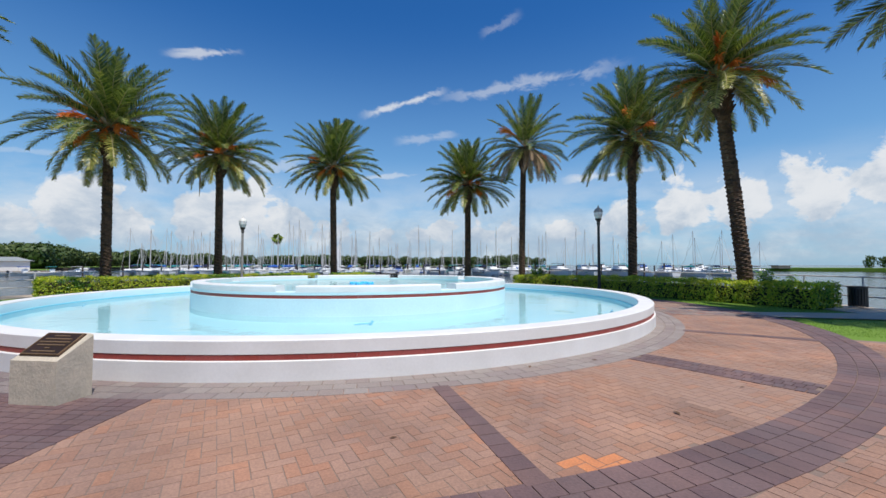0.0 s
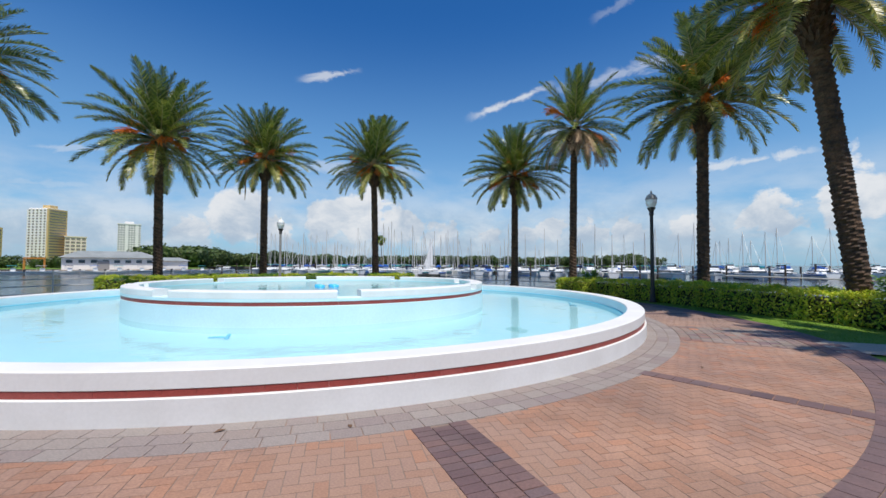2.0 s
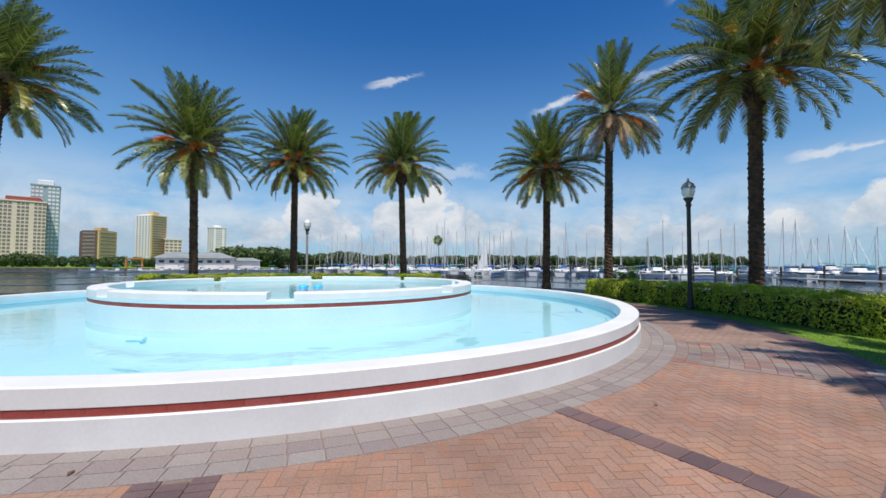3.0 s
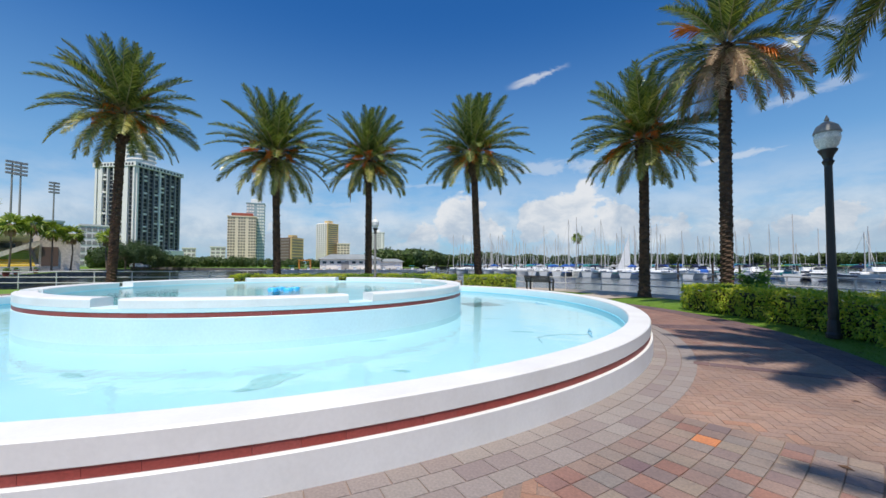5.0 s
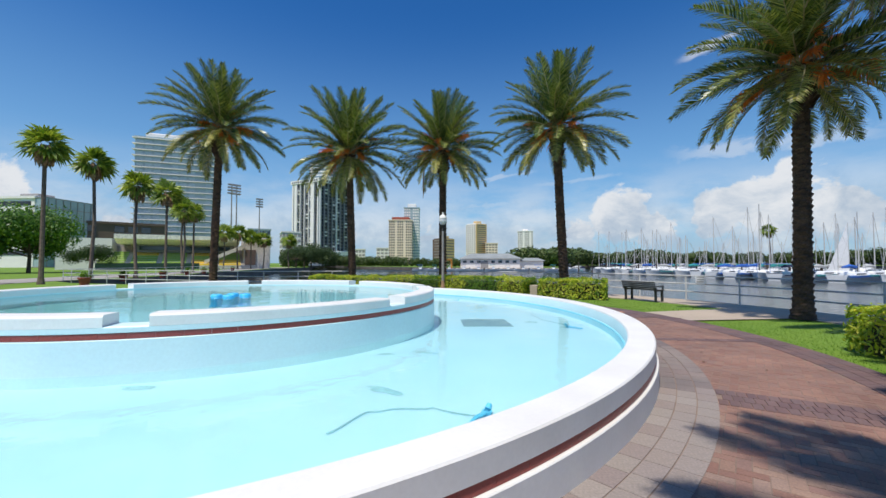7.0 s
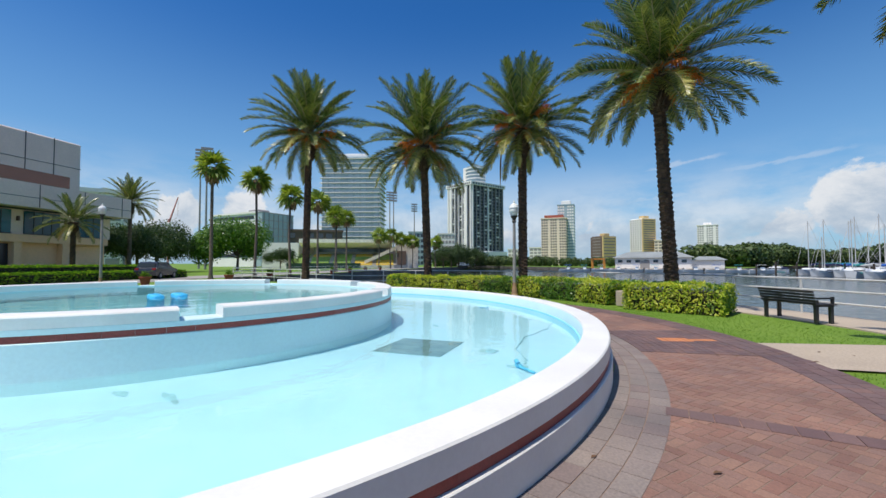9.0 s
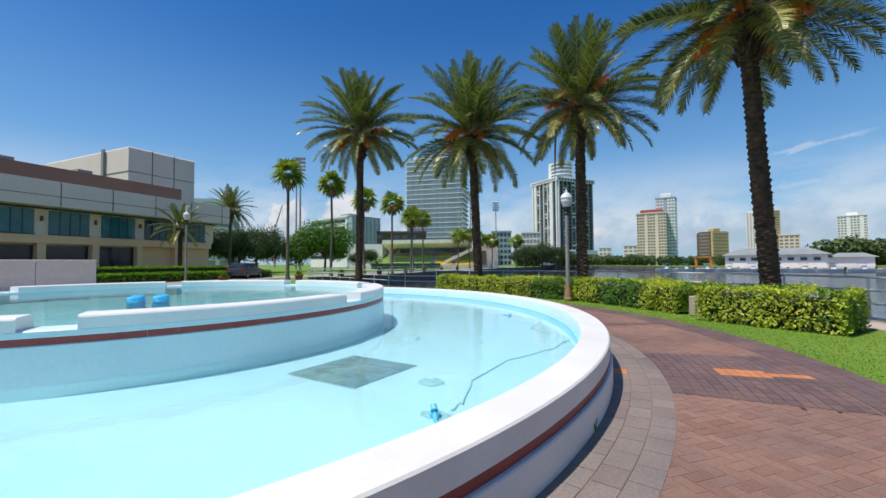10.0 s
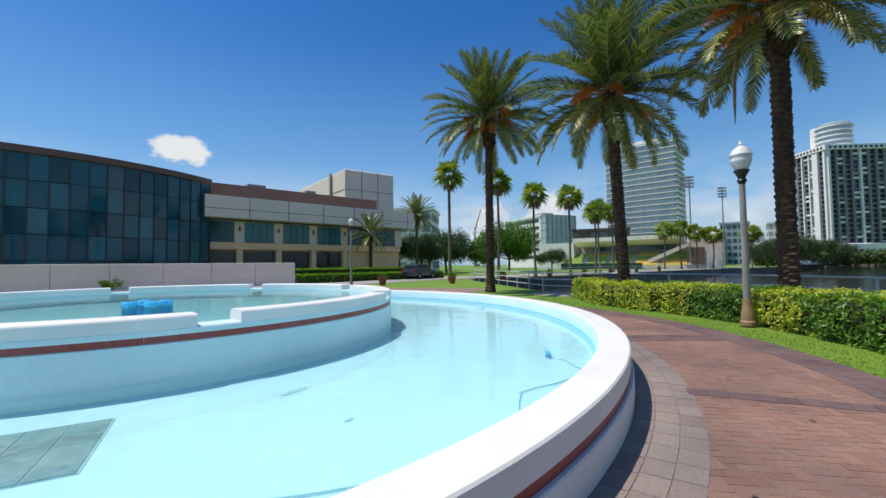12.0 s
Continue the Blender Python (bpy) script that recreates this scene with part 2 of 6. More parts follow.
GRASS = mat("grass_blade", None, None, 0.7, palette=[(0.062, 0.163, 0.009), (0.098, 0.206, 0.013), (0.163, 0.256, 0.020)], leafy=0.3, fine=4)
HEDGE = mat("hedge_leaf", (0.48, 0.54, 0.045), None, 0.45, 0.9, 2, palette=[(0.14, 0.29, 0.025), (0.32, 0.43, 0.032), (0.54, 0.56, 0.05), (0.80, 0.72, 0.11)], leafy=0.4)
HEDGEGREEN = mat("hedge_leaf_green", (0.08, 0.19, 0.02), None, 0.4, 0.9, 2, palette=[(0.045, 0.13, 0.014), (0.09, 0.22, 0.02), (0.16, 0.32, 0.035), (0.34, 0.44, 0.05)], leafy=0.4)
# solid hedge filling: the shade behind the leaves is put into its colour
DARKCORE = mat("hedge_dark_core", (0.035, 0.04, 0.015), (0.02, 0.02, 0.01), 0.9, 4, 30)
# leaflet tones run from shaded to sunlit, light and shade put into the colours
FROND = mat("palm_leaf", None, None, 0.30, palette=[(0.022, 0.05, 0.014), (0.11, 0.165, 0.036), (0.40, 0.41, 0.11)], leafy=0.18, fine=6, spec=0.6)
# low old fronds: yellower, with extra sunlight put into the colours
FRONDOLD = mat("palm_leaf_old", None, None, 0.36, palette=[(0.05, 0.08, 0.018), (0.26, 0.27, 0.05), (0.55, 0.48, 0.13)], leafy=0.18, fine=6, spec=0.5)
DEADLEAF = mat("palm_leaf_dead", (0.46, 0.31, 0.19), (0.33, 0.21, 0.13), 0.8, 3, 15, leafy=0.15)
RACHIS = mat("palm_rib", (0.42, 0.35, 0.20), (0.34, 0.27, 0.15), 0.6, 4, 20)
FRUIT = mat("palm_fruit_stalk", (0.86, 0.27, 0.035), (0.72, 0.19, 0.025), 0.6, 6, 30, amount=0.2)
TRUNK = mat("palm_trunk", (0.125, 0.073, 0.04), (0.042, 0.028, 0.019), 0.9, 5, 28, 0.6, amount=0.7)
TRUNKPALE = mat("palm_trunk_pale", (0.20, 0.155, 0.115), (0.12, 0.09, 0.065), 0.9, 5, 28, 0.6, amount=0.7)
IRON = mat("black_iron", (0.022, 0.024, 0.024), (0.03, 0.03, 0.03), 0.45, 4, 40)
POSTGREY = mat("grey_post_paint", (0.33, 0.32, 0.30), (0.26, 0.25, 0.23), 0.5, 4, 40)
POSTTAN = mat("tan_post_paint", (0.36, 0.22, 0.12), (0.28, 0.17, 0.10), 0.6, 4, 40)
LAMPGLASS = mat("frosted_lamp_glass", (0.80, 0.80, 0.76), (0.74, 0.74, 0.70), 0.25, 6, 40)
RAIL = mat("pale_rail_paint", (0.62, 0.62, 0.60), (0.50, 0.50, 0.48), 0.45, 2, 40)
BENCHWOOD = mat("dark_bench_slat", (0.035, 0.03, 0.027), (0.025, 0.022, 0.02), 0.5, 4, 40)
STONE = mat("rough_stone", (0.56, 0.49, 0.38), (0.46, 0.41, 0.32), 0.9, 6, 40, 0.3, amount=0.2)
BRONZE = mat("bronze_plaque", (0.085, 0.045, 0.025), (0.06, 0.035, 0.02), 0.4, 8, 60, 0.1, metal=0.6)
BRONZELIT = mat("raised_bronze", (0.33, 0.21, 0.10), (0.27, 0.17, 0.08), 0.4, 8, 60, metal=0.6)
BLUE = mat("sky_blue_plastic", (0.09, 0.58, 0.90), (0.07, 0.50, 0.84), 0.35, 6, 30, amount=0.1)
GRATE = mat("grey_grate", (0.12, 0.24, 0.25), (0.19, 0.33, 0.33), 0.7, 3, 14)
GRATEJOINT = mat("pale_grate_joint", (0.34, 0.56, 0.58), (0.28, 0.50, 0.52), 0.7, 3, 14)
STAIN = mat("algae_stain", (0.24, 0.50, 0.52), (0.33, 0.60, 0.62), 0.7, 3, 14)
TERRACOTTA = mat("terracotta", (0.32, 0.07, 0.04), (0.25, 0.06, 0.04), 0.7, 6, 40)


# ---- builders ----
class MB:
    """Collects vertices and faces for one mesh."""

    def __init__(self):
        self.v, self.f, self.m = [], [], []

    def add(self, vs, fs, mi=0):
        o = len(self.v)
        self.v += [tuple(p) for p in vs]
        self.f += [tuple(i + o for i in q) for q in fs]
        self.m += [mi] * len(fs)
        return self

    def box(self, x, y, z, sx, sy, sz, rot=0.0, mi=0, ch=0.0):
        """Centre x, y; z is the underside. ch: chamfer of the top edges."""
        c, s = math.cos(rot), math.sin(rot)
        rings = [(sx / 2, sy / 2, z), (sx / 2, sy / 2, z + sz - ch), (sx / 2 - ch, sy / 2 - ch, z + sz)] if ch else [(sx / 2, sy / 2, z), (sx / 2, sy / 2, z + sz)]
        vs = []
        for a, b, h in rings:
            for u, w in ((-a, -b), (a, -b), (a, b), (-a, b)):
                vs.append((x + u * c - w * s, y + u * s + w * c, h))
        fs = [(3, 2, 1, 0)]
        for k in range(len(rings) - 1):
            for i in range(4):
                j = (i + 1) % 4
                fs.append((4 * k + i, 4 * k + j, 4 * k + 4 + j, 4 * k + 4 + i))
        k = 4 * (len(rings) - 1)
        fs.append((k, k + 1, k + 2, k + 3))
        return self.add(vs, fs, mi)

    def tube(self, pts, radii, n=8, mi=0, caps=True):
        vs, fs = [], []
        pts = [Vector(p) for p in pts]
        for i, p in enumerate(pts):
            d = (pts[min(i + 1, len(pts) - 1)] - pts[max(i - 1, 0)]).normalized()
            u = d.orthogonal().normalized() if abs(d.z) < 0.9 else Vector((1, 0, 0)).cross(d).normalized()
            w = d.cross(u)
            for k in range(n):
                a = 2 * math.pi * k / n
                vs.append(p + (u * math.cos(a) + w * math.sin(a)) * radii[i])
        for i in range(len(pts) - 1):
            for k in range(n):
                j = (k + 1) % n
                fs.append((i * n + k, i * n + j, i * n + n + j, i * n + n + k))
        if caps:
            fs.append(tuple(range(n - 1, -1, -1)))
            fs.append(tuple(range((len(pts) - 1) * n, len(pts) * n)))
        return self.add(vs, fs, mi)

    def lathe(self, prof, n=24, a0=0.0, a1=2 * math.pi, mi=0, cx=0.0, cy=0.0, close=False, ends=False):
        """prof: (r, z) from the outside bottom over the top to the inside; an open arc may get end caps."""
        full = abs(a1 - a0 - 2 * math.pi) < 1e-6
        cnt, p = (n if full else n + 1), len(prof)
        vs, fs = [], []
        for k in range(cnt):
            a = a0 + (a1 - a0) * k / n
            for r, z in prof:
                vs.append((cx + r * math.cos(a), cy + r * math.sin(a), z))
        for k in range(n):
            j = (k + 1) % cnt
            for i in range(p if close else p - 1):
                h = (i + 1) % p
                fs.append((k * p + i, j * p + i, j * p + h, k * p + h))
        if ends and not full:
            fs.append(tuple(range(p)))
            fs.append(tuple(range((cnt - 1) * p + p - 1, (cnt - 1) * p - 1, -1)))
        return self.add(vs, fs, mi)

    def poly(self, pts, z, mi=0):
        return self.add([(x, y, z) for x, y in pts], [tuple(range(len(pts)))], mi)

    def mesh(self, name, mats, smooth=False):
        me = bpy.data.meshes.new(name)
        me.from_pydata(self.v, [], self.f)
        for q in mats:
            me.materials.append(q)
        if len(mats) > 1:
            me.polygons.foreach_set("material_index", self.m)
        if smooth:
            me.polygons.foreach_set("use_smooth", [True] * len(me.polygons))
            me.set_sharp_from_angle(angle=radians(20))
        me.update()
        return me


def aslist(m):
    return m if isinstance(m, list) else [m]


def part(name, mb, mats, parent, label="", smooth=False, at=None):
    me = mb if isinstance(mb, bpy.types.Mesh) else mb.mesh(name, aslist(mats), smooth)
    ob = new(name, me)
    ob.parent = parent
    if at is not None:
        ob.matrix_local = at
    return tagged(ob, label) if label else ob


def thing(name, label, category, at=None, group=""):
    ob = new(name)
    ob.empty_display_size = 0.3
    if at is not None:
        ob.matrix_world = at
    return tagged(ob, label, category, group)


def solid(name, mb, mats, label, category, kind="", group="", smooth=False, at=None):
    ob = new(name, mb.mesh(name, aslist(mats), smooth))
    if at is not None:
        ob.matrix_world = at
    return tagged(ob, label, category, group, kind)


CX, CY = -2.620, 13.747            # middle of the fountain


def polar(r, deg, z=0.0):
    return Vector((CX + r * math.cos(radians(deg)), CY + r * math.sin(radians(deg)), z))


# ---- ground, water ----
def arc(r, a0, a1, n=40):
    return [tuple(polar(r, a0 + (a1 - a0) * i / n)[:2]) for i in range(n + 1)]


shore = arc(17.1, -40, 174, 90) + [(-33.0, 1.6), (-37.5, -0.9), (-46, 3.4), (-62, 7.6), (-84, 12.6), (-113, 21), (-140, 32), (-190, 40), (-330, 60), (-3000, 60), (-3000, -3000), (120, -3000), (40, -60), (16, -12)]
mb = MB().poly(shore, -0.03)
n = len(shore)
mb.add([(x, y, z) for x, y in shore for z in (-0.03, -3.0)], [(2 * i, 2 * i + 1, 2 * ((i + 1) % n) + 1, 2 * ((i + 1) % n)) for i in range(n)], 1)
solid("ground", mb, [LAWN, SEAWALL], "green lawn on the seawalled plaza point", "ground", "structure")
north_land = [(-200, 62), (-160, 70), (-131, 76), (-104, 112), (-118, 128), (-190, 190), (-150, 300), (-40, 345), (110, 395), (150, 480), (60, 900), (-3000, 3000), (-3000, 62)]
mb = MB().poly(north_land, -0.2)
n = len(north_land)
mb.add([(x, y, z) for x, y in north_land for z in (-0.2, -3.0)], [(2 * i, 2 * i + 1, 2 * ((i + 1) % n) + 1, 2 * ((i + 1) % n)) for i in range(n)], 1)
solid("ground_north_shore", mb, [LAWN, SEAWALL], "far low green shore across the harbour", "ground", "structure")
mb = MB().poly([(-4500, -4500), (4500, -4500), (4500, 4500), (-4500, 4500)], -1.3)
solid("water_harbour", mb, SEA, "grey-blue rippled harbour water", "water", "structure")
mb = MB().lathe([(15.1, -0.03), (15.1, 0.0), (17.0, 0.0), (17.12, -0.02), (17.12, -0.4)], 120, radians(-40), radians(176), cx=CX, cy=CY)
solid("promenade", mb, CONCRETE, "pale concrete walk along the seawall", "pavement", "structure", smooth=True)
mb = MB()
for a, b in ((71.5, 80.5), (-14.3, -8.7)):
    mb.lathe([(11.75, 0.002), (15.15, 0.002)], 8, radians(a), radians(b), cx=CX, cy=CY)
solid("pavement_link", mb, CONCRETE, "pale concrete path across the grass", "pavement", "structure")
road_line = [(10, -30), (-6, -11), (-19, -5.6), (-34, -5.6), (-62, 2.6), (-84, 7.8), (-112, 15.6), (-138, 25)]
mb = MB()
for (x0, y0), (x1, y1) in zip(road_line, road_line[1:]):
    d = Vector((x1 - x0, y1 - y0)).normalized()
    w = Vector((-d.y, d.x)) * 3.6
    mb.add([(x0 - w.x, y0 - w.y, 0.0), (x1 - w.x, y1 - w.y, 0.0), (x1 + w.x, y1 + w.y, 0.0), (x0 + w.x, y0 + w.y, 0.0)], [(0, 1, 2, 3)])
solid("road", mb, ROAD, "pale concrete drive along the waterfront", "road", "structure")

# ---- fountain ----
fountain = thing("fountain", "large round white fountain with red tile stripes and pale blue water", "fountain", pose(CX, CY, 0))
R = 8.86
wall = MB().lathe([(R + 0.028, -0.05), (R + 0.028, 0.240), (R + 0.018, 0.249), (R - 0.022, 0.249), (R - 0.022, 0.319), (R - 0.006, 0.319), (R, 0.325), (R, 0.481), (R - 0.014, 0.495), (8.525, 0.495), (8.51, 0.480), (8.51, 0.46)], 200)
part("basin_wall", wall, WHITE, fountain, "smooth white painted ring wall", True)
part("basin_lining", MB().lathe([(8.53, 0.47), (8.507, 0.46), (8.50, 0.44), (8.495, 0.27)], 160), POOLWHITE, fountain, "pale painted inner face", True)
# submerged lining, its colour carrying the tint of the water
part("basin_waterline", MB().lathe([(8.5, 0.272), (8.47, 0.265), (8.46, 0.12)], 160), POOLEDGE, fountain, "bright blue band below the waterline, coloured as seen through water", True)
part("basin_floor", MB().lathe([(8.505, 0.13), (4.7, 0.13)], 120), POOL, fountain, "pale blue painted floor")
ru = 4.878
wall = MB().lathe([(ru, 0.03), (ru, 0.640), (ru - 0.008, 0.65), (ru - 0.022, 0.65), (ru - 0.022, 0.725), (ru - 0.006, 0.725), (ru, 0.731), (ru, 0.785), (ru - 0.015, 0.80), (4.53, 0.80), (4.52, 0.79), (4.52, 0.48)], 160)
part("upper_basin_wall", wall, POOLWHITE, fountain, "pale raised ring wall", True)
part("upper_basin_floor", MB().lathe([(4.53, 0.53), (0.01, 0.53)], 80), POOLTEAL, fountain, "teal painted floor of the raised basin")
for k in range(8):
    a0, a1 = radians(36.4 + 45 * k + 2.7), radians(36.4 + 45 * k + 42.3)
    prof = [(ru, 0.79), (ru, 0.908), (ru - 0.012, 0.926), (ru - 0.03, 0.935), (4.55, 0.935), (4.53, 0.926), (4.52, 0.908), (4.52, 0.79)]
    part("parapet_block", MB().lathe(prof, 26, a0, a1, close=True, ends=True), WHITE, fountain, "white curved block between two spill notches", True)
tile = MB().lathe([(R - 0.024, 0.2495), (R - 0.008, 0.2515), (R - 0.008, 0.3165), (R - 0.024, 0.3185)], 2, radians(-0.93), radians(0.93), ends=True).mesh("tile", [REDTILE])
for k in range(192):
    part("tile", tile, None, fountain, at=pose(0, 0, 0, 0, 0, k * 360 / 192))
tile = MB().lathe([(ru - 0.024, 0.652), (ru - 0.009, 0.654), (ru - 0.009, 0.721), (ru - 0.024, 0.723)], 2, radians(-1.68), radians(1.68), ends=True).mesh("tile", [REDTILE])
for k in range(106):
    part("tile", tile, None, fountain, at=pose(0, 0, 0, 0, 0, k * 360 / 106))
solid("water_pool", MB().lathe([(8.48, 0.25), (4.87, 0.25)], 96), POOLWATER, "clear shallow pale blue pool water", "water", "structure", at=pose(CX, CY, 0)).visible_shadow = False
solid("water_upper_pool", MB().lathe([(4.522, 0.765), (0.01, 0.765)], 64), POOLWATER, "clear shallow water in the raised basin", "water", "structure", at=pose(CX, CY, 0)).visible_shadow = False


# ---- date palms ----
def frond_mesh(name, rng, length, rise, droop, material, width=0.60, pairs=92):
    """A feather leaf along +x: a curved rib with two rows of narrow leaflets."""
    mb = MB()
    pts, p, ang = [], Vector((0, 0, 0)), rise
    for i in range(15):
        pts.append(p.copy())
        p = p + Vector((math.cos(ang), 0, math.sin(ang))) * (length / 14)
        ang -= droop / 14 * (0.45 + 1.2 * i / 14)
    mb.tube(pts, [0.035 * (1 - 0.85 * i / 14) for i in range(15)], 4, 1)
    for k in range(pairs):
        f = 0.12 + 0.88 * (k + 0.5 * rng.random()) / pairs
        i = min(int(f * 14), 13)
        q = pts[i].lerp(pts[i + 1], f * 14 - i)
        d = (pts[i + 1] - pts[i]).normalized()
        up = Vector((-d.z, 0, d.x))
        span = width * (0.55 + 0.45 * math.sin(math.pi * min(1, f * 0.95 + 0.05))) * (1.0 if f < 0.85 else 1.0 - 2.5 * (f - 0.85)) * rng.uniform(0.85, 1.12)
        for side in (-1, 1):
            lean = rng.uniform(0.7, 0.95) + 0.35 * f
            v = (Vector((0, side, 0)) + up * rng.uniform(-0.05, 0.6)).normalized()
            w = (d * lean + v).normalized()
            tip = q + w * span + Vector((0, 0, -0.10 * span * rng.random()))
            mid = q + w * span * 0.5 + up * 0.02
            t = d * 0.018
            mb.add([q - t, q + t, mid + t * 1.2, tip, mid - t * 1.2], [(0, 1, 2, 4), (4, 2, 3)])
    return mb.mesh(name, [material, RACHIS])


rng = random.Random(5)
FRONDS = {
    "up": [frond_mesh("frond", rng, 3.7, 0.0, 0.50, FROND) for _ in range(3)],
    "mid": [frond_mesh("frond", rng, 3.65, 0.0, 0.85, FROND) for _ in range(4)],
    "low": [frond_mesh("frond", rng, 3.5, 0.0, 0.95, FRONDOLD) for _ in range(3)],
    "dead": [frond_mesh("frond", rng, 3.5, 0.0, 0.9, DEADLEAF, 0.5, 56) for _ in range(2)],
}


def trunk_mesh(rng, height, lean, r0, r1, material, rough=1.0):
    """A trunk clad in spiralling leaf scars; lean: where its top stands from its foot."""
    mb = MB()
    n, rings = 22, int(height / 0.055)
    vs, fs = [], []
    bend = rng.uniform(0.6, 1.5)
    for i in range(rings + 1):
        f = i / rings
        z = f * height
        ox, oy = lean[0] * f ** bend, lean[1] * f ** bend
        r = r0 + (r1 - r0) * f + 0.10 * math.exp(-z / 0.28) + 0.13 * max(0, (f - 0.84) / 0.16) ** 0.7
        for k in range(n):
            a = 2 * math.pi * k / n
            ph = (k * 3 / n + z / 0.165) % 1.0
            cell = math.floor(z / 0.165 + k * 3 / n) * 7 + (k // 3)
            bumpy = (ph ** 1.6) * 0.055 * rough * (0.6 + 0.8 * ((cell * 37 % 11) / 11)) * (1.0 if f < 0.84 else 1.7)
            rr = r * 0.93 + bumpy + rng.uniform(-0.004, 0.004)
            vs.append((ox + rr * math.cos(a), oy + rr * math.sin(a), z))
    for i in range(rings):
        for k in range(n):
            j = (k + 1) % n
            fs.append((i * n + k, i * n + j, i * n + n + j, i * n + n + k))
    mb.add(vs, fs)
    for k in range(64):
        a, f = k * 2.4, 1 - 0.15 * ((k + 0.5) / 64) ** 0.8
        z = f * height
        ox, oy = lean[0] * f ** bend, lean[1] * f ** bend
        d = Vector((math.cos(a), math.sin(a), 0))
        p = Vector((ox, oy, z)) + d * (r1 + 0.02)
        L = rng.uniform(0.10, 0.24)
        mb.tube([p - Vector((0, 0, 0.16)), p + d * L * 0.4 + Vector((0, 0, 0.02)), p + d * L + Vector((0, 0, L * 0.8))], [0.075, 0.06, 0.03], 5)
    return mb.mesh("trunk", [material])


def stalk_mesh(rng):
    """A flat orange fruit stem that arches out of the crown and ends in a drooping brush of strings."""
    mb = MB()
    pts = [Vector((1.15 * t, 0.05 * math.sin(3 * t), 0.30 * t - 0.42 * t * t)) for t in (0, 0.25, 0.5, 0.75, 1.0)]
    mb.tube(pts, [0.034, 0.032, 0.028, 0.022, 0.016], 5)
    for _ in range(46):
        p = pts[3].lerp(pts[4], rng.uniform(-0.6, 1.0))
        d = Vector((rng.uniform(0.3, 1.0), rng.uniform(-0.4, 0.4), rng.uniform(-0.8, 0.1))).normalized() * rng.uniform(0.2, 0.4)
        mb.tube([p, p + d * 0.6, p + d + Vector((0, 0, -0.1))], [0.017, 0.015, 0.010], 3, caps=False)
    return mb.mesh("fruit_stalk", [FRUIT])


STALKS = [stalk_mesh(random.Random(s)) for s in (1, 2)]


def date_palm(x, y, hub, seed, label, size=1.0, fronds=82, dead=0, pale=False, stalks=15, r=0.212):
    rng = random.Random(seed)
    palm = thing("date_palm", label, "palm tree", pose(x, y, 0), "date palms round the fountain")
    hx, hy, hz = hub[0] - x, hub[1] - y, hub[2]
    part("trunk", trunk_mesh(rng, hz, (hx, hy), r, r * 0.86, TRUNKPALE if pale else TRUNK), None, palm, "brown trunk ringed with old leaf scars")
    golden = math.pi * (3 - math.sqrt(5))
    for k in range(fronds):
        f = (k + 0.5) / fronds
        az = k * golden + rng.uniform(-0.2, 0.2)
        el = 88 - 124 * f ** 1.08 + rng.uniform(-7, 7)
        kind = "up" if el > 48 else ("mid" if el > -8 else "low")
        me = rng.choice(FRONDS[kind])
        s = size * rng.uniform(0.9, 1.1) * (0.92 if el > 65 else 1.0) * (0.88 if el < -25 else 1.0)
        m = Matrix.Translation((hx + 0.14 * math.cos(az), hy + 0.14 * math.sin(az), hz + 0.25 * max(-0.6, math.sin(radians(el))))) @ Euler((rng.uniform(-0.35, 0.35), -radians(el), az), "XYZ").to_matrix().to_4x4() @ Matrix.Scale(s, 4)
        part("frond", me, None, palm, at=m)
    for k in range(dead):
        az = rng.uniform(0, 2 * math.pi)
        m = Matrix.Translation((hx + 0.2 * math.cos(az), hy + 0.2 * math.sin(az), hz - 0.2)) @ Euler((rng.uniform(-0.5, 0.5), radians(rng.uniform(2, 46)), az), "XYZ").to_matrix().to_4x4() @ Matrix.Scale(size * 0.9, 4)
        part("frond", rng.choice(FRONDS["dead"]), None, palm, "dry brown hanging frond", at=m)
    for k in range(stalks):
        az = k * 2 * math.pi / max(1, stalks) + rng.uniform(-0.4, 0.4)
        m = Matrix.Translation((hx, hy, hz + 0.1)) @ Euler((0, -radians(rng.uniform(-34, 52)), az), "XYZ").to_matrix().to_4x4() @ Matrix.Scale(rng.uniform(0.85, 1.35), 4)
        part("fruit_stalk", STALKS[k % 2], None, palm, "orange fruit stalk", at=m)
    return palm


PALM = "tall date palm with a full green crown and orange fruit stalks"
date_palm(-18.63, 12.30, (-18.3, 12.55, 9.2), 10, PALM, 0.94)
date_palm(-15.91, 19.73, (-15.75, 19.45, 7.9), 11, PALM, 0.98)
hung = date_palm(-12.95, 24.24, (-13.0, 24.27, 8.0), 12, "tall date palm with a dry leaf sheath hanging below it", 0.87)
part("dry_sheath", MB().tube([(-0.62, -0.85, 7.3), (-0.66, -0.92, 6.6), (-0.64, -0.94, 5.9), (-0.66, -0.95, 5.3)], [0.02, 0.045, 0.04, 0.01], 6), DEADLEAF, hung, "dry brown hanging leaf sheath")
date_palm(-6.99, 27.93, (-7.05, 27.52, 8.0), 13, PALM, 0.88)
date_palm(2.23, 27.95, (2.25, 28.16, 7.0), 14, "shorter date palm with a full green crown behind the grass", 0.84)
date_palm(5.55, 25.90, (5.68, 25.66, 9.0), 15, "date palm with yellowed and dry brown lower fronds", 0.82, 48, 30, False, 2, r=0.19)
date_palm(10.08, 20.50, (10.22, 20.62, 8.1), 16, PALM, 0.88)
date_palm(11.98, 15.30, (10.82, 15.0, 8.6), 17, "leaning date palm with a heavy dark green crown above the hedge", 0.81, r=0.25)
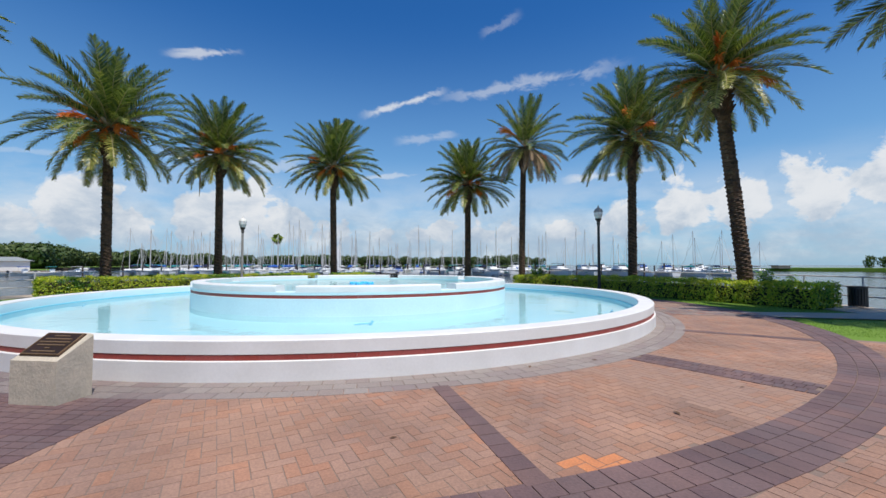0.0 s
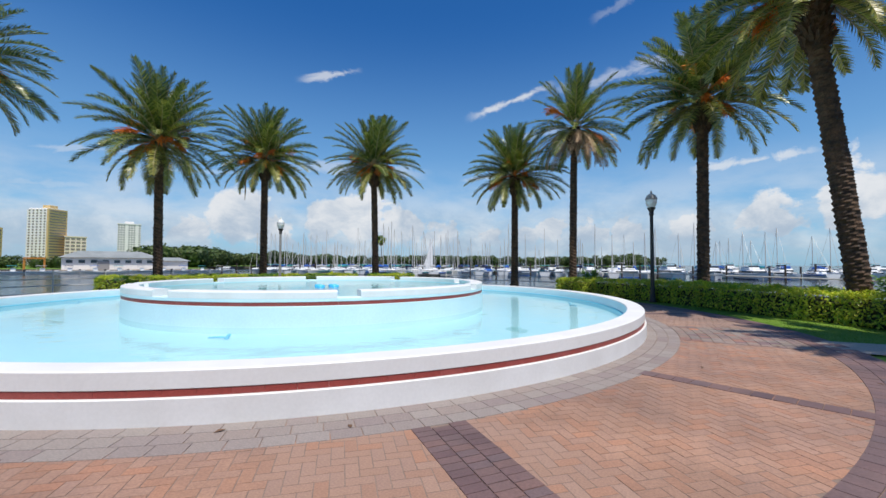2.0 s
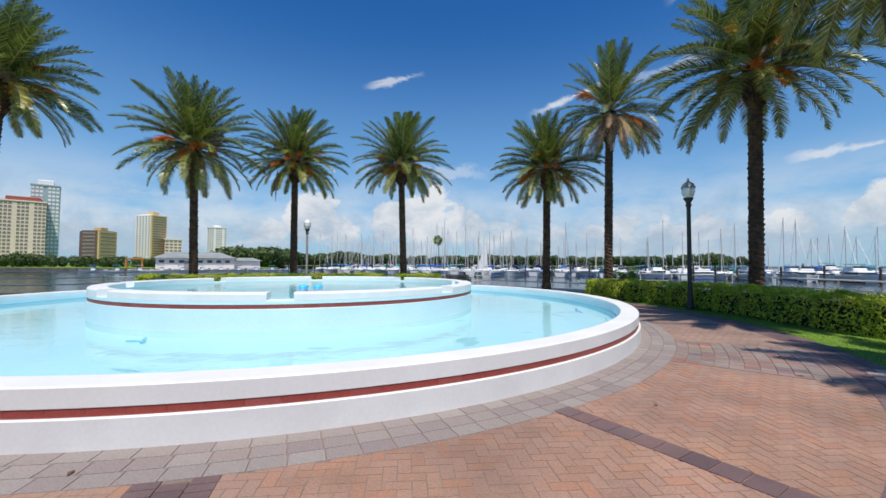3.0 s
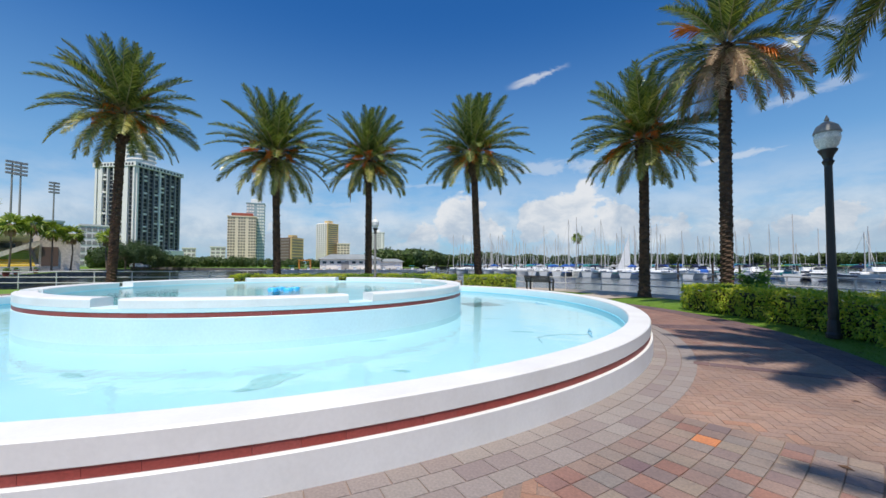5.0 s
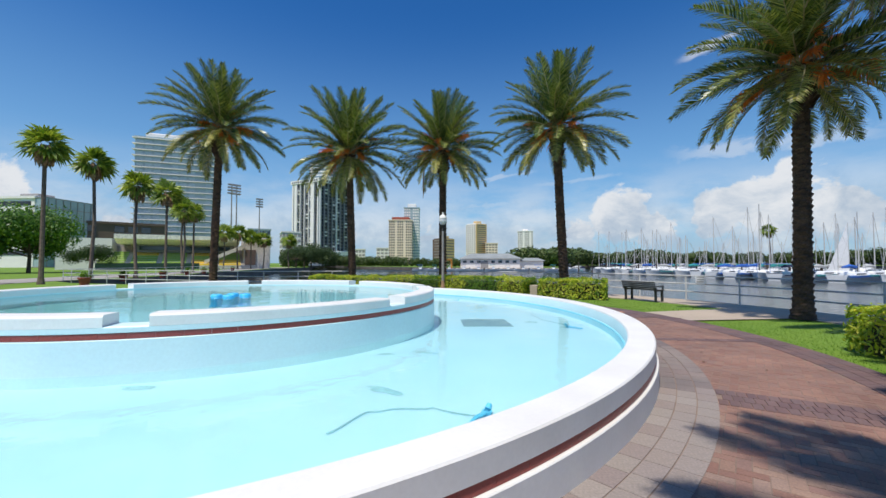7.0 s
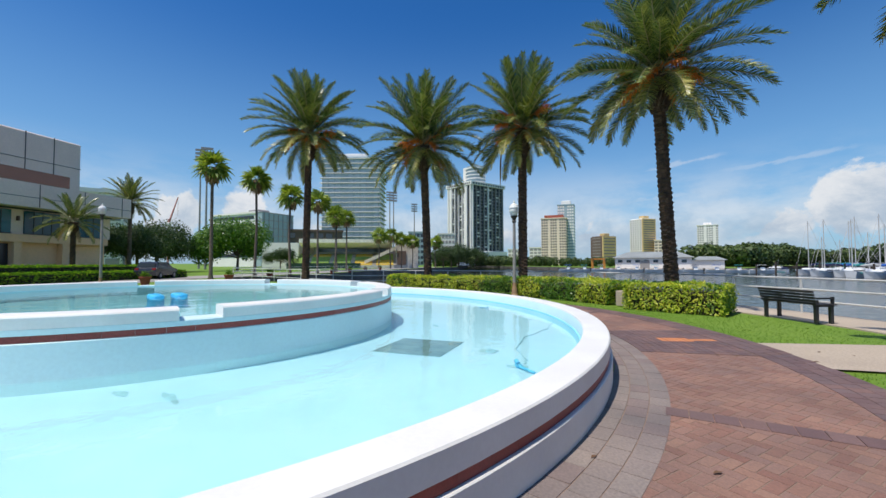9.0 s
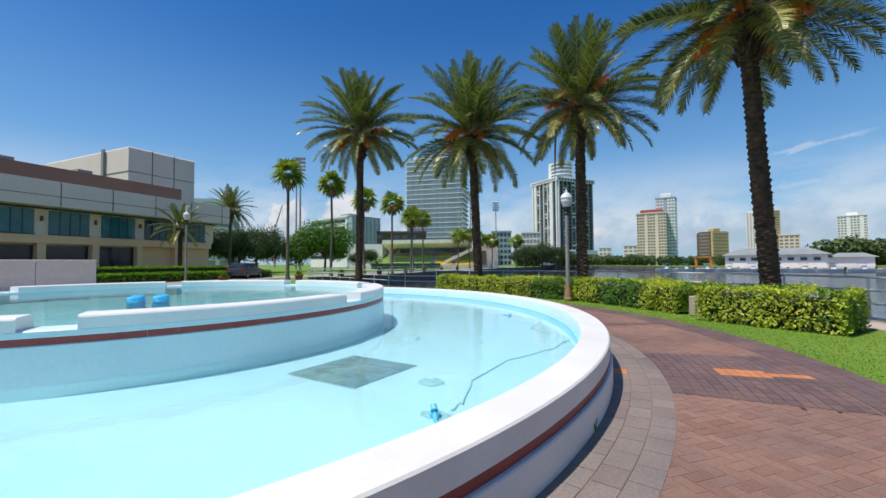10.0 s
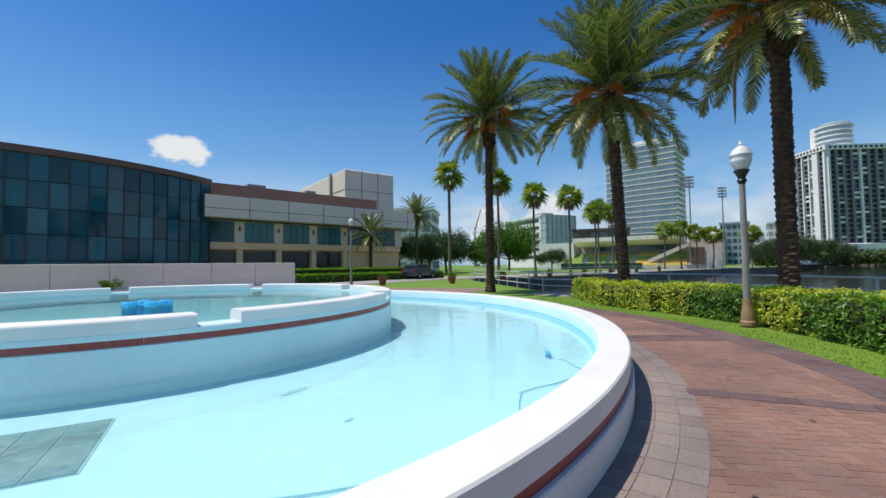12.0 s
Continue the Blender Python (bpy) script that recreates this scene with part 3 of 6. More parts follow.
date_palm(13.7, 8.4, (13.5, 8.6, 8.9), 18, PALM, 0.9)


# ---- hedges ----
def hedge(label, line, width, height, seed, yellow, per=660):
    """Clipped leaves over a solid core, coloured dark as inner shade, along a line of plan points."""
    rng = random.Random(seed)
    ob = thing("hedge", label, "hedge", pose(0, 0, 0), "hedges round the plaza")
    core, leaf, green = MB(), MB(), MB()
    for (x0, y0), (x1, y1) in zip(line, line[1:]):
        d = Vector((x1 - x0, y1 - y0))
        L, a = d.length, math.atan2(d.y, d.x)
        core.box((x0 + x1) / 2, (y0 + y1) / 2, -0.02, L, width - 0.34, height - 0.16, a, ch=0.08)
        u = d.normalized()
        w = Vector((-u.y, u.x))
        for _ in range(int(per * L * (width + 2 * height))):
            t, q = rng.uniform(-0.12, 1.12), rng.uniform(0, width + 2 * height)
            lump = 0.13 * noise.noise(Vector((x0 + d.x * t, y0 + d.y * t, q)) * 2.2)
            if q < height:
                off, z, nrm = -width / 2 - lump, q, Vector((-w.x, -w.y, 0.35))
            elif q < height + width:
                off, z, nrm = q - height - width / 2, height + lump, Vector((0, 0, 1))
            else:
                off, z, nrm = width / 2 + lump, width + 2 * height - q, Vector((w.x, w.y, 0.35))
            p = Vector((x0 + d.x * t + w.x * off, y0 + d.y * t + w.y * off, max(0.03, z)))
            p += Vector((rng.gauss(0, 0.03), rng.gauss(0, 0.03), rng.gauss(0, 0.03)))
            nr = (nrm + Vector((rng.gauss(0, 0.6), rng.gauss(0, 0.6), rng.gauss(0, 0.6)))).normalized()
            e1 = nr.orthogonal().normalized()
            e1 = (e1 * math.cos(q * 9) + nr.cross(e1) * math.sin(q * 9)).normalized()
            e2 = nr.cross(e1)
            s = rng.uniform(0.026, 0.046)
            patch = noise.noise(Vector((p.x * 0.55, p.y * 0.55, seed))) + 0.25 * noise.noise(Vector((p.x * 3, p.y * 3, p.z * 3)))
            (leaf if patch > yellow else green).add([p - e1 * s * 1.25, p + e2 * s * 0.6 - nr * 0.008, p + e1 * s * 1.25, p - e2 * s * 0.6 - nr * 0.008], [(0, 1, 2, 3)])
    for (x0, y0), (x1, y1) in ((line[1], line[0]), (line[-2], line[-1])):
        u = Vector((x1 - x0, y1 - y0)).normalized()
        w = Vector((-u.y, u.x))
        for _ in range(int(per * 2.0 * width * height)):
            off, z, bulge = rng.uniform(-0.5, 0.5) * width, rng.uniform(0.03, height), rng.uniform(0, 0.16)
            p = Vector((x1 + u.x * bulge + w.x * off, y1 + u.y * bulge + w.y * off, z))
            nr = Vector((u.x + rng.gauss(0, 0.6), u.y + rng.gauss(0, 0.6), 0.3 + rng.gauss(0, 0.6))).normalized()
            e1 = nr.orthogonal().normalized()
            e2 = nr.cross(e1)
            s = rng.uniform(0.026, 0.046)
            (leaf if rng.random() < 0.45 else green).add([p - e1 * s * 1.25, p + e2 * s * 0.6, p + e1 * s * 1.25, p - e2 * s * 0.6], [(0, 1, 2, 3)])
    part("twig_core", core, DARKCORE, ob)
    tagged(part("leaves", leaf, HEDGE, ob, "yellow-green variegated leaves"), kind="stuff")
    tagged(part("leaves", green, HEDGEGREEN, ob, "dark green leaves"), kind="stuff")


def arcline(r0, r1, a0, a1, n):
    return [tuple(polar(r0 + (r1 - r0) * i / n, a0 + (a1 - a0) * i / n)[:2]) for i in range(n + 1)]


hedge("clipped hedge of yellow and green leaves curving beside the path", arcline(13.1, 13.5, 54, 18, 8) + arcline(13.7, 15.2, 13, -3.4, 4), 1.35, 0.76, 3, -0.42)
hedge("clipped variegated hedge curving behind the lamp post", arcline(13.5, 13.72, 112, 131, 5) + arcline(13.7, 13.45, 135, 150, 4) + arcline(13.7, 15.2, 156, 164, 2), 1.25, 0.78, 4, -0.14)
hedge("short clipped yellow-green hedge beside the bench lawn", [(-6.6, 26.35), (-5.6, 27.1), (-4.65, 27.9)], 1.25, 0.8, 6, -0.12)


# ---- lamp posts ----
def street_lamp(x, y, height, base_mat, label, scale=1.0):
    ob = thing("street_lamp", label, "street lamp", pose(x, y, 0), "lamp posts")
    h = height
    q = 0.66 if base_mat is IRON else 0.82
    b = MB().lathe([(0.19 * q, 0), (0.19 * q, 0.08), (0.16 * q, 0.12), (0.15 * q, 0.30), (0.12 * q, 0.36), (0.09, 0.5), (0.083, 0.56), (0.078, 0.6), (0.0, 0.6)], 16)
    part("base", b, base_mat, ob, "moulded flared base", True)
    p = MB().lathe([(0.075, 0.58), (0.062, h - 1.0), (0.062, h - 0.98), (0.0, h - 0.98)], 14)
    part("post", p, POSTGREY if base_mat is POSTTAN else IRON, ob, "", True)
    c = MB().lathe([(0.06, h - 1.02), (0.075, h - 0.98), (0.10, h - 0.93), (0.07, h - 0.88), (0.10, h - 0.80), (0.15, h - 0.72), (0.155, h - 0.69), (0.0, h - 0.69)], 16)
    part("collar", c, IRON, ob, "black fluted collar", True)
    g = MB().lathe([(0.11, h - 0.69), (0.17, h - 0.60), (0.205, h - 0.48), (0.195, h - 0.36), (0.0, h - 0.36)], 20)
    part("globe", g, LAMPGLASS, ob, "frosted white acorn globe", True)
    t = MB().lathe([(0.215, h - 0.37), (0.22, h - 0.34), (0.17, h - 0.22), (0.08, h - 0.15), (0.03, h - 0.12), (0.045, h - 0.09), (0.03, h - 0.06), (0.008, h), (0.0, h)], 20)
    part("cap", t, LAMPGLASS if base_mat is POSTTAN else POSTGREY, ob, "pointed cap with a finial", True)
    return ob


street_lamp(-11.15, 23.4, 4.22, POSTTAN, "grey lamp post with tan base and white acorn lamp")
street_lamp(8.12, 19.92, 4.4, IRON, "dark lamp post with a white acorn lamp")
street_lamp(-19.7, -0.4, 5.2, POSTTAN, "slim grey lamp post with an acorn lamp beside the drive")


# ---- railing ----
def railing(line, label):
    ob = thing("railing", label, "railing")
    step = 2.2
    post = MB().tube([(0, 0, 0), (0, 0, 1.0)], [0.03, 0.03], 8).mesh("post", [RAIL])
    for (x0, y0), (x1, y1) in zip(line, line[1:]):
        for i, z in enumerate((0.36, 0.68, 1.0)):
            part("rail", MB().tube([(x0, y0, z), (x1, y1, z)], [0.028, 0.028], 6), RAIL, ob)
        part("post", post, None, ob, at=pose(x0, y0, 0))


railing(arcline(16.75, 16.75, -38, 176, 30), "pale tubular three-rail railing along the seawall")
railing([(-19.3 - 1.51 * i, 15.0 - 1.49 * i) for i in range(10)] + [(-37.2, -0.3), (-40.0, 0.9), (-43.2, 2.4), (-46.2, 3.8)] + [(-48.2 - 2.4 * i, 4.3 + 0.63 * i) for i in range(12)], "pale tubular railing along the basin edge")


# ---- buildings ----
CREAM = mat("cream_render", (0.84, 0.70, 0.55), (0.78, 0.65, 0.50), 0.8, 0.1, 2, amount=0.08)
PALEWALL = mat("pale_grey_wall", (0.87, 0.84, 0.79), (0.82, 0.79, 0.74), 0.8, 0.1, 2, amount=0.08)
GREYWALL = mat("grey_wall", (0.34, 0.33, 0.32), (0.29, 0.28, 0.27), 0.8, 0.1, 2, amount=0.08)
DARKWALL = mat("dark_brown_wall", (0.16, 0.105, 0.08), (0.13, 0.088, 0.07), 0.8, 0.2, 4, amount=0.08)
TANWALL = mat("tan_band", (0.90, 0.58, 0.34), (0.84, 0.54, 0.32), 0.8, 0.2, 4, amount=0.08)
PANEL = mat("grey_panel", (0.84, 0.70, 0.60), (0.78, 0.65, 0.56), 0.75, 0.3, 6, amount=0.1)
GLASSDARK = mat("dark_window_glass", (0.03, 0.045, 0.06), (0.05, 0.07, 0.09), 0.08, 0.2, 1, spec=0.8)
GLASSTEAL = mat("teal_window_glass", None, None, 0.04, palette=[(0.004, 0.055, 0.08), (0.008, 0.095, 0.135), (0.022, 0.16, 0.20)], by="object", fine=1, spec=0.35)
GLASSPALE = mat("pale_blue_glass", (0.27, 0.37, 0.40), (0.36, 0.46, 0.48), 0.12, 0.1, 1, spec=0.8, amount=0.1)
OCHRE = mat("ochre_wall", (0.74, 0.52, 0.24), (0.66, 0.46, 0.21), 0.8, 0.1, 2, amount=0.08)
WALLWARM = mat("warm_plaster", (0.78, 0.65, 0.54), (0.72, 0.60, 0.50), 0.8, 0.3, 6, amount=0.06)
GLASSNIGHT = mat("bronze_black_glass", (0.02, 0.024, 0.03), (0.035, 0.04, 0.05), 0.12, 0.1, 1, spec=0.5, amount=0.1)
BLUEGLASS = mat("blue_grey_glass", (0.33, 0.44, 0.49), (0.42, 0.52, 0.56), 0.12, 0.1, 1, spec=0.7, amount=0.1)
WINBROWN = mat("brown_window_glass", (0.24, 0.20, 0.17), (0.30, 0.25, 0.21), 0.2, 0.2, 1)
ROOFRED = mat("red_roof", (0.35, 0.09, 0.06), (0.28, 0.08, 0.05), 0.8, 0.3, 4)
ROOFGREY = mat("grey_metal_roof", (0.30, 0.32, 0.31), (0.24, 0.26, 0.25), 0.6, 0.3, 4)
MULLION = mat("dark_mullion", (0.03, 0.04, 0.042), (0.025, 0.03, 0.03), 0.4, 2, 10)
BARK = mat("bark", (0.12, 0.085, 0.055), (0.07, 0.05, 0.035), 0.9, 4, 20, 0.5)
TREELEAF = mat("tree_leaf", (0.025, 0.06, 0.012), None, 0.55, 0.2, 1, palette=[(0.02, 0.045, 0.01), (0.042, 0.085, 0.016), (0.08, 0.125, 0.024)], leafy=0.2)
FARLEAF = mat("far_tree_leaf", (0.03, 0.075, 0.014), None, 0.6, 0.05, 0.5, palette=[(0.032, 0.06, 0.012), (0.065, 0.105, 0.018), (0.12, 0.155, 0.03)], leafy=0.1)
BRIGHTLEAF = mat("bright_tree_leaf", (0.06, 0.17, 0.015), None, 0.5, 0.3, 1, palette=[(0.04, 0.12, 0.012), (0.10, 0.22, 0.02), (0.20, 0.32, 0.04)], leafy=0.3)


def tower(label, x, y, w, d, h, turn, storeys, bays, wallm, glass, crown=(), sink=0.0, roofm=None, balcony=None):
    """Local x along the front, local -y the front. One row of recessed windows per storey on all four sides."""
    ob = thing("apartment_tower", label, "building", pose(x, y, -0.2, 0, 0, turn), "far towers")
    part("wall", MB().box(0, 0, 0, w, d, h), wallm, ob)
    part("roof", MB().box(0, 0, h, w + 0.8, d + 0.8, 0.9), roofm or wallm, ob)
    sh = h / storeys
    for side, (L, off) in enumerate(((w, d / 2), (d, w / 2), (w, d / 2), (d, w / 2))):
        a = side * math.pi / 2
        cnt = max(2, int(bays * L / w))
        out = Vector((math.sin(a + radians(turn)), -math.cos(a + radians(turn))))
        if out.x * (CX - x) + out.y * (CY - y) < 0:
            continue
        me = MB().box(0, 0, 0, L / cnt * 0.72, 0.3, sh * 0.55).mesh("window", [glass])
        for k in range(cnt):
            if cnt > 6 and k % 4 == 3:
                continue
            u = (k + 0.5) / cnt * L - L / 2
            for s in range(storeys):
                part("window", me, None, ob, at=pose(u * math.cos(a) + off * math.sin(a), u * math.sin(a) - off * math.cos(a), s * sh + sh * 0.25, 0, 0, side * 90))
    if balcony:
        sl = MB().box(0, 0, 0, w + 2.0, d + 2.2, 0.4).mesh("balcony", [balcony])
        for s in range(1, storeys + 1):
            part("balcony", sl, None, ob, at=pose(0, 0, s * sh - 0.2))
    for cx, cy, cw, cd, ch, cm in crown:
        part("roof_block", MB().box(cx, cy, h + 0.5, cw, cd, ch, ch=0.4), cm, ob)
    return ob


tower("tall pale glass apartment tower with white balcony bands", -237, -20, 33, 20, 62, 86, 22, 9, GLASSPALE, BLUEGLASS, [(-3, 2, 22, 12, 4, PALEWALL)], balcony=PALEWALL)
def pier_tower(label, x, y, w, d, h, turn):
    """A dark glass slab on a white podium: white piers, balcony fronts, a pierced cornice and a round-ended rooftop tower."""
    ob = thing("office_tower", label, "building", pose(x, y, -0.2, 0, 0, turn), "far towers")
    base_h, storeys = 11.0, 19
    part("core", MB().box(0, 0, 0, w - 1, d - 1, h), GLASSNIGHT, ob, "dark glass core")
    part("base", MB().box(0, 0, 0, w + 4, d + 4, base_h, ch=0.3), PALEWALL, ob, "white podium")
    part("cornice", MB().box(0, 0, h - 0.4, w + 2.6, d + 2.6, 2.8), PALEWALL, ob, "white pierced cornice")
    sh = (h - base_h - 1) / storeys
    for side, (L, off) in enumerate(((w, d / 2), (d, w / 2))):
        a = side * math.pi / 2
        ux, uy, ox, oy = math.cos(a), math.sin(a), math.sin(a), -math.cos(a)

        def put(name, u, out, z, wd, dp, ht, m, text=""):
            return part(name, MB().box(u * ux + (off + out) * ox, u * uy + (off + out) * oy, z, wd, dp, ht, a), m, ob, text)

        for s in range(storeys):
            put("floor_edge", 0, -0.3, base_h + sh * s, L - 1.2, 0.6, 0.45, GREYWALL)
        if side == 0:
            for f, wd in ((-0.47, 1.6), (-0.36, 3.0), (-0.18, 0.7), (-0.02, 0.7), (0.14, 0.7), (0.28, 3.6), (0.48, 1.2)):
                put("pier", f * L, 0.2, base_h - 0.5, wd, 1.4, h - base_h, PALEWALL)
        else:
            for f, wd in ((-0.47, 1.2), (-0.36, 0.7), (-0.25, 0.7), (-0.13, 0.7), (0.0, 1.2), (0.12, 0.7), (0.24, 0.7), (0.36, 0.7), (0.47, 1.0)):
                put("pier", f * L, 0.2, base_h - 0.5, wd, 1.2, h - base_h, PALEWALL if wd > 1 else GREYWALL)
        for s in range(storeys):
            for k, f in enumerate((-0.27, 0.06, 0.20) if side == 0 else (-0.30, -0.06, 0.06, 0.30)):
                if (s * 5 + k * 3) % 4 < 2:
                    put("balcony_front", f * L, 0.1, base_h + sh * s + 0.4, L * 0.09, 0.5, 1.1, PALEWALL if (s + k) % 3 else GREYWALL)
        for k in range(13):
            put("cornice_opening", (k - 6) / 13 * L, 1.22, h + 0.2, L / 13 * 0.6, 0.2, 1.4, GLASSNIGHT)
        for k in range(11):
            for z in (2.4, 6.0):
                put("podium_window", (k - 5) / 11 * L, 1.95, z, L / 11 * 0.45, 0.2, 1.9, GLASSDARK)
    part("rooftop_tower", MB().lathe([(8.0, h), (8.0, h + 17.5), (7.2, h + 18.6), (0, h + 18.6)], 28), GLASSPALE, ob, "pale rounded glass rooftop tower")
    part("rooftop_wall", MB().box(-7.5, 0, h, 4, 11, 18.5, ch=0.3), PALEWALL, ob)
    for s in range(6):
        part("balcony_band", MB().lathe([(8.1, h + 1.6 + 2.9 * s), (8.7, h + 1.6 + 2.9 * s), (8.7, h + 2.3 + 2.9 * s), (8.1, h + 2.3 + 2.9 * s)], 28, close=True), PALEWALL, ob)


def striped_office(label, x, y, w, d, h, turn):
    """White block with long dark window strips and a glass end."""
    ob = thing("office_block", label, "building", pose(x, y, -0.2, 0, 0, turn), "far towers")
    part("wall", MB().box(0, 0, 0, w, d, h), PALEWALL, ob)
    part("roof_edge", MB().box(0, 0, h, w + 0.8, d + 0.8, 0.8), PALEWALL, ob)
    sh = h / 7
    for s in range(1, 7):
        part("window_strip", MB().box(-0.5, -d / 2, s * sh + sh * 0.3, w * 0.94, 0.3, sh * 0.42), GLASSNIGHT, ob)
    part("glass_end", MB().box(w / 2 + 1.6, 0, 0, 4.0, d * 0.98, h + 0.6, ch=0.3), GLASSPALE, ob, "blue-grey glass end")
    for s in range(8):
        part("glass_band", MB().box(w / 2 + 1.6, 0, s * sh + 0.2, 4.2, d, 0.3), GREYWALL, ob)
    for k in range(7):
        part("mullion", MB().box(w / 2 + 3.65, (k - 3) / 7 * d, 0, 0.2, 0.3, h), GREYWALL, ob)
    part("rooftop_unit", MB().box(3, 2, h + 0.8, 7, 6, 2.4, ch=0.2), GREYWALL, ob)


def two_tone_tower(label, x, y, w, d, h, turn, storeys, front, side, strip, columns):
    """A tower whose front and side differ in colour, with window rows set in upright groups."""
    ob = thing("office_tower", label, "building", pose(x, y, -0.2, 0, 0, turn), "far towers")
    part("front_block", MB().box(-w * 0.02, 0, 0, w * 0.96, d, h), front, ob)
    part("side_block", MB().box(w * 0.47, 0, 0, w * 0.08, d * 1.01, h + 0.6), side, ob, "ochre side wall")
    part("roof", MB().box(0, 0, h, w * 0.9, d * 0.9, 1.0, ch=0.2), front, ob)
    part("roof_block", MB().box(w * 0.12, 0, h + 1, w * 0.35, d * 0.4, 3.0, ch=0.2), side, ob)
    sh = h / storeys
    for s in range(storeys):
        z = s * sh + sh * 0.3
        for k in range(columns):
            part("window", MB().box((k + 0.5) / columns * w * 0.9 - w * 0.47, -d / 2, z, w * 0.9 / columns * (0.42 if columns > 2 else 0.7), 0.3, sh * 0.5), strip, ob)
        part("window_strip", MB().box(w * 0.51, 0, z, 0.3, d * 0.86, sh * 0.42), strip, ob)
    return ob


pier_tower("broad dark glass office tower with white piers and podium", -330, 66, 29, 36, 64, 35)
tower("cream apartment tower under a red roof", -346, 139, 21, 18, 40, 65, 17, 11, CREAM, WINBROWN, [(0, 0, 16, 14, 3, ROOFRED)])
tower("pale green glass tower", -352, 152, 14, 14, 53, 65, 20, 7, GLASSPALE, PALEWALL, [(0, 0, 8, 8, 4, PALEWALL)])
two_tone_tower("brown and ochre office block", -419, 217, 18, 18, 29, 20, 9, DARKWALL, OCHRE, WINBROWN, 1)
two_tone_tower("slim cream tower with an ochre side", -410, 256, 18, 17, 47, 14, 20, PALEWALL, OCHRE, WINBROWN, 5)
tower("low cream apartment block", -398, 270, 14, 16, 24, 58, 8, 4, CREAM, WINBROWN)
tower("white apartment tower with grey windows", -442, 352, 20, 16, 44, 52, 17, 9, PALEWALL, GREYWALL, [(0, 0, 8, 8, 3, PALEWALL)])
striped_office("striped white office block with a glass end", -192, -62, 30, 18, 24, 60)
tower("dark parking block with open decks", -200, -38, 34, 20, 17, 105, 4, 8, DARKWALL, GLASSDARK)

tower("low pale office block behind the trees", -408, 116, 10, 22, 15, 75, 4, 3, PALEWALL, GREYWALL)
tower("low pale apartment block behind the trees", -402, 138, 12, 18, 16.5, 72, 5, 3, PALEWALL, GREYWALL)
tower("low white block behind the trees", -412, 165, 10, 26, 13, 70, 4, 3, PALEWALL, GREYWALL)
tower("blue glass office block behind the stadium", -262, 18, 12, 20, 21, 90, 6, 5, GLASSPALE, GLASSDARK)
tower("white office block behind the stadium", -290, 38, 12, 22, 22, 90, 6, 5, PALEWALL, GREYWALL)


tower("white office block beside the theatre trees", -92, -58, 14, 14, 17.5, 30, 5, 4, PALEWALL, GREYWALL)
crane = thing("construction_crane", "far red lattice construction crane", "crane", pose(-205, -108, 0, 0, 0, 20))
CRANERED = mat("faded_crane_paint", (0.50, 0.22, 0.18), (0.42, 0.18, 0.15), 0.6, 1, 8)
part("mast", MB().tube([(0, 0, 0), (0, 0, 24)], [0.5, 0.5], 4), CRANERED, crane)
part("boom", MB().tube([(0, 0, 22), (-4.5, 3, 36)], [0.5, 0.25], 4), CRANERED, crane)
part("cab", MB().box(0, 0, 20, 2.2, 2.0, 2.2, ch=0.2), PALEWALL, crane)
part("cable", MB().tube([(-4.5, 3, 36), (-4.5, 3, 26)], [0.06, 0.06], 4), GREYWALL, crane)


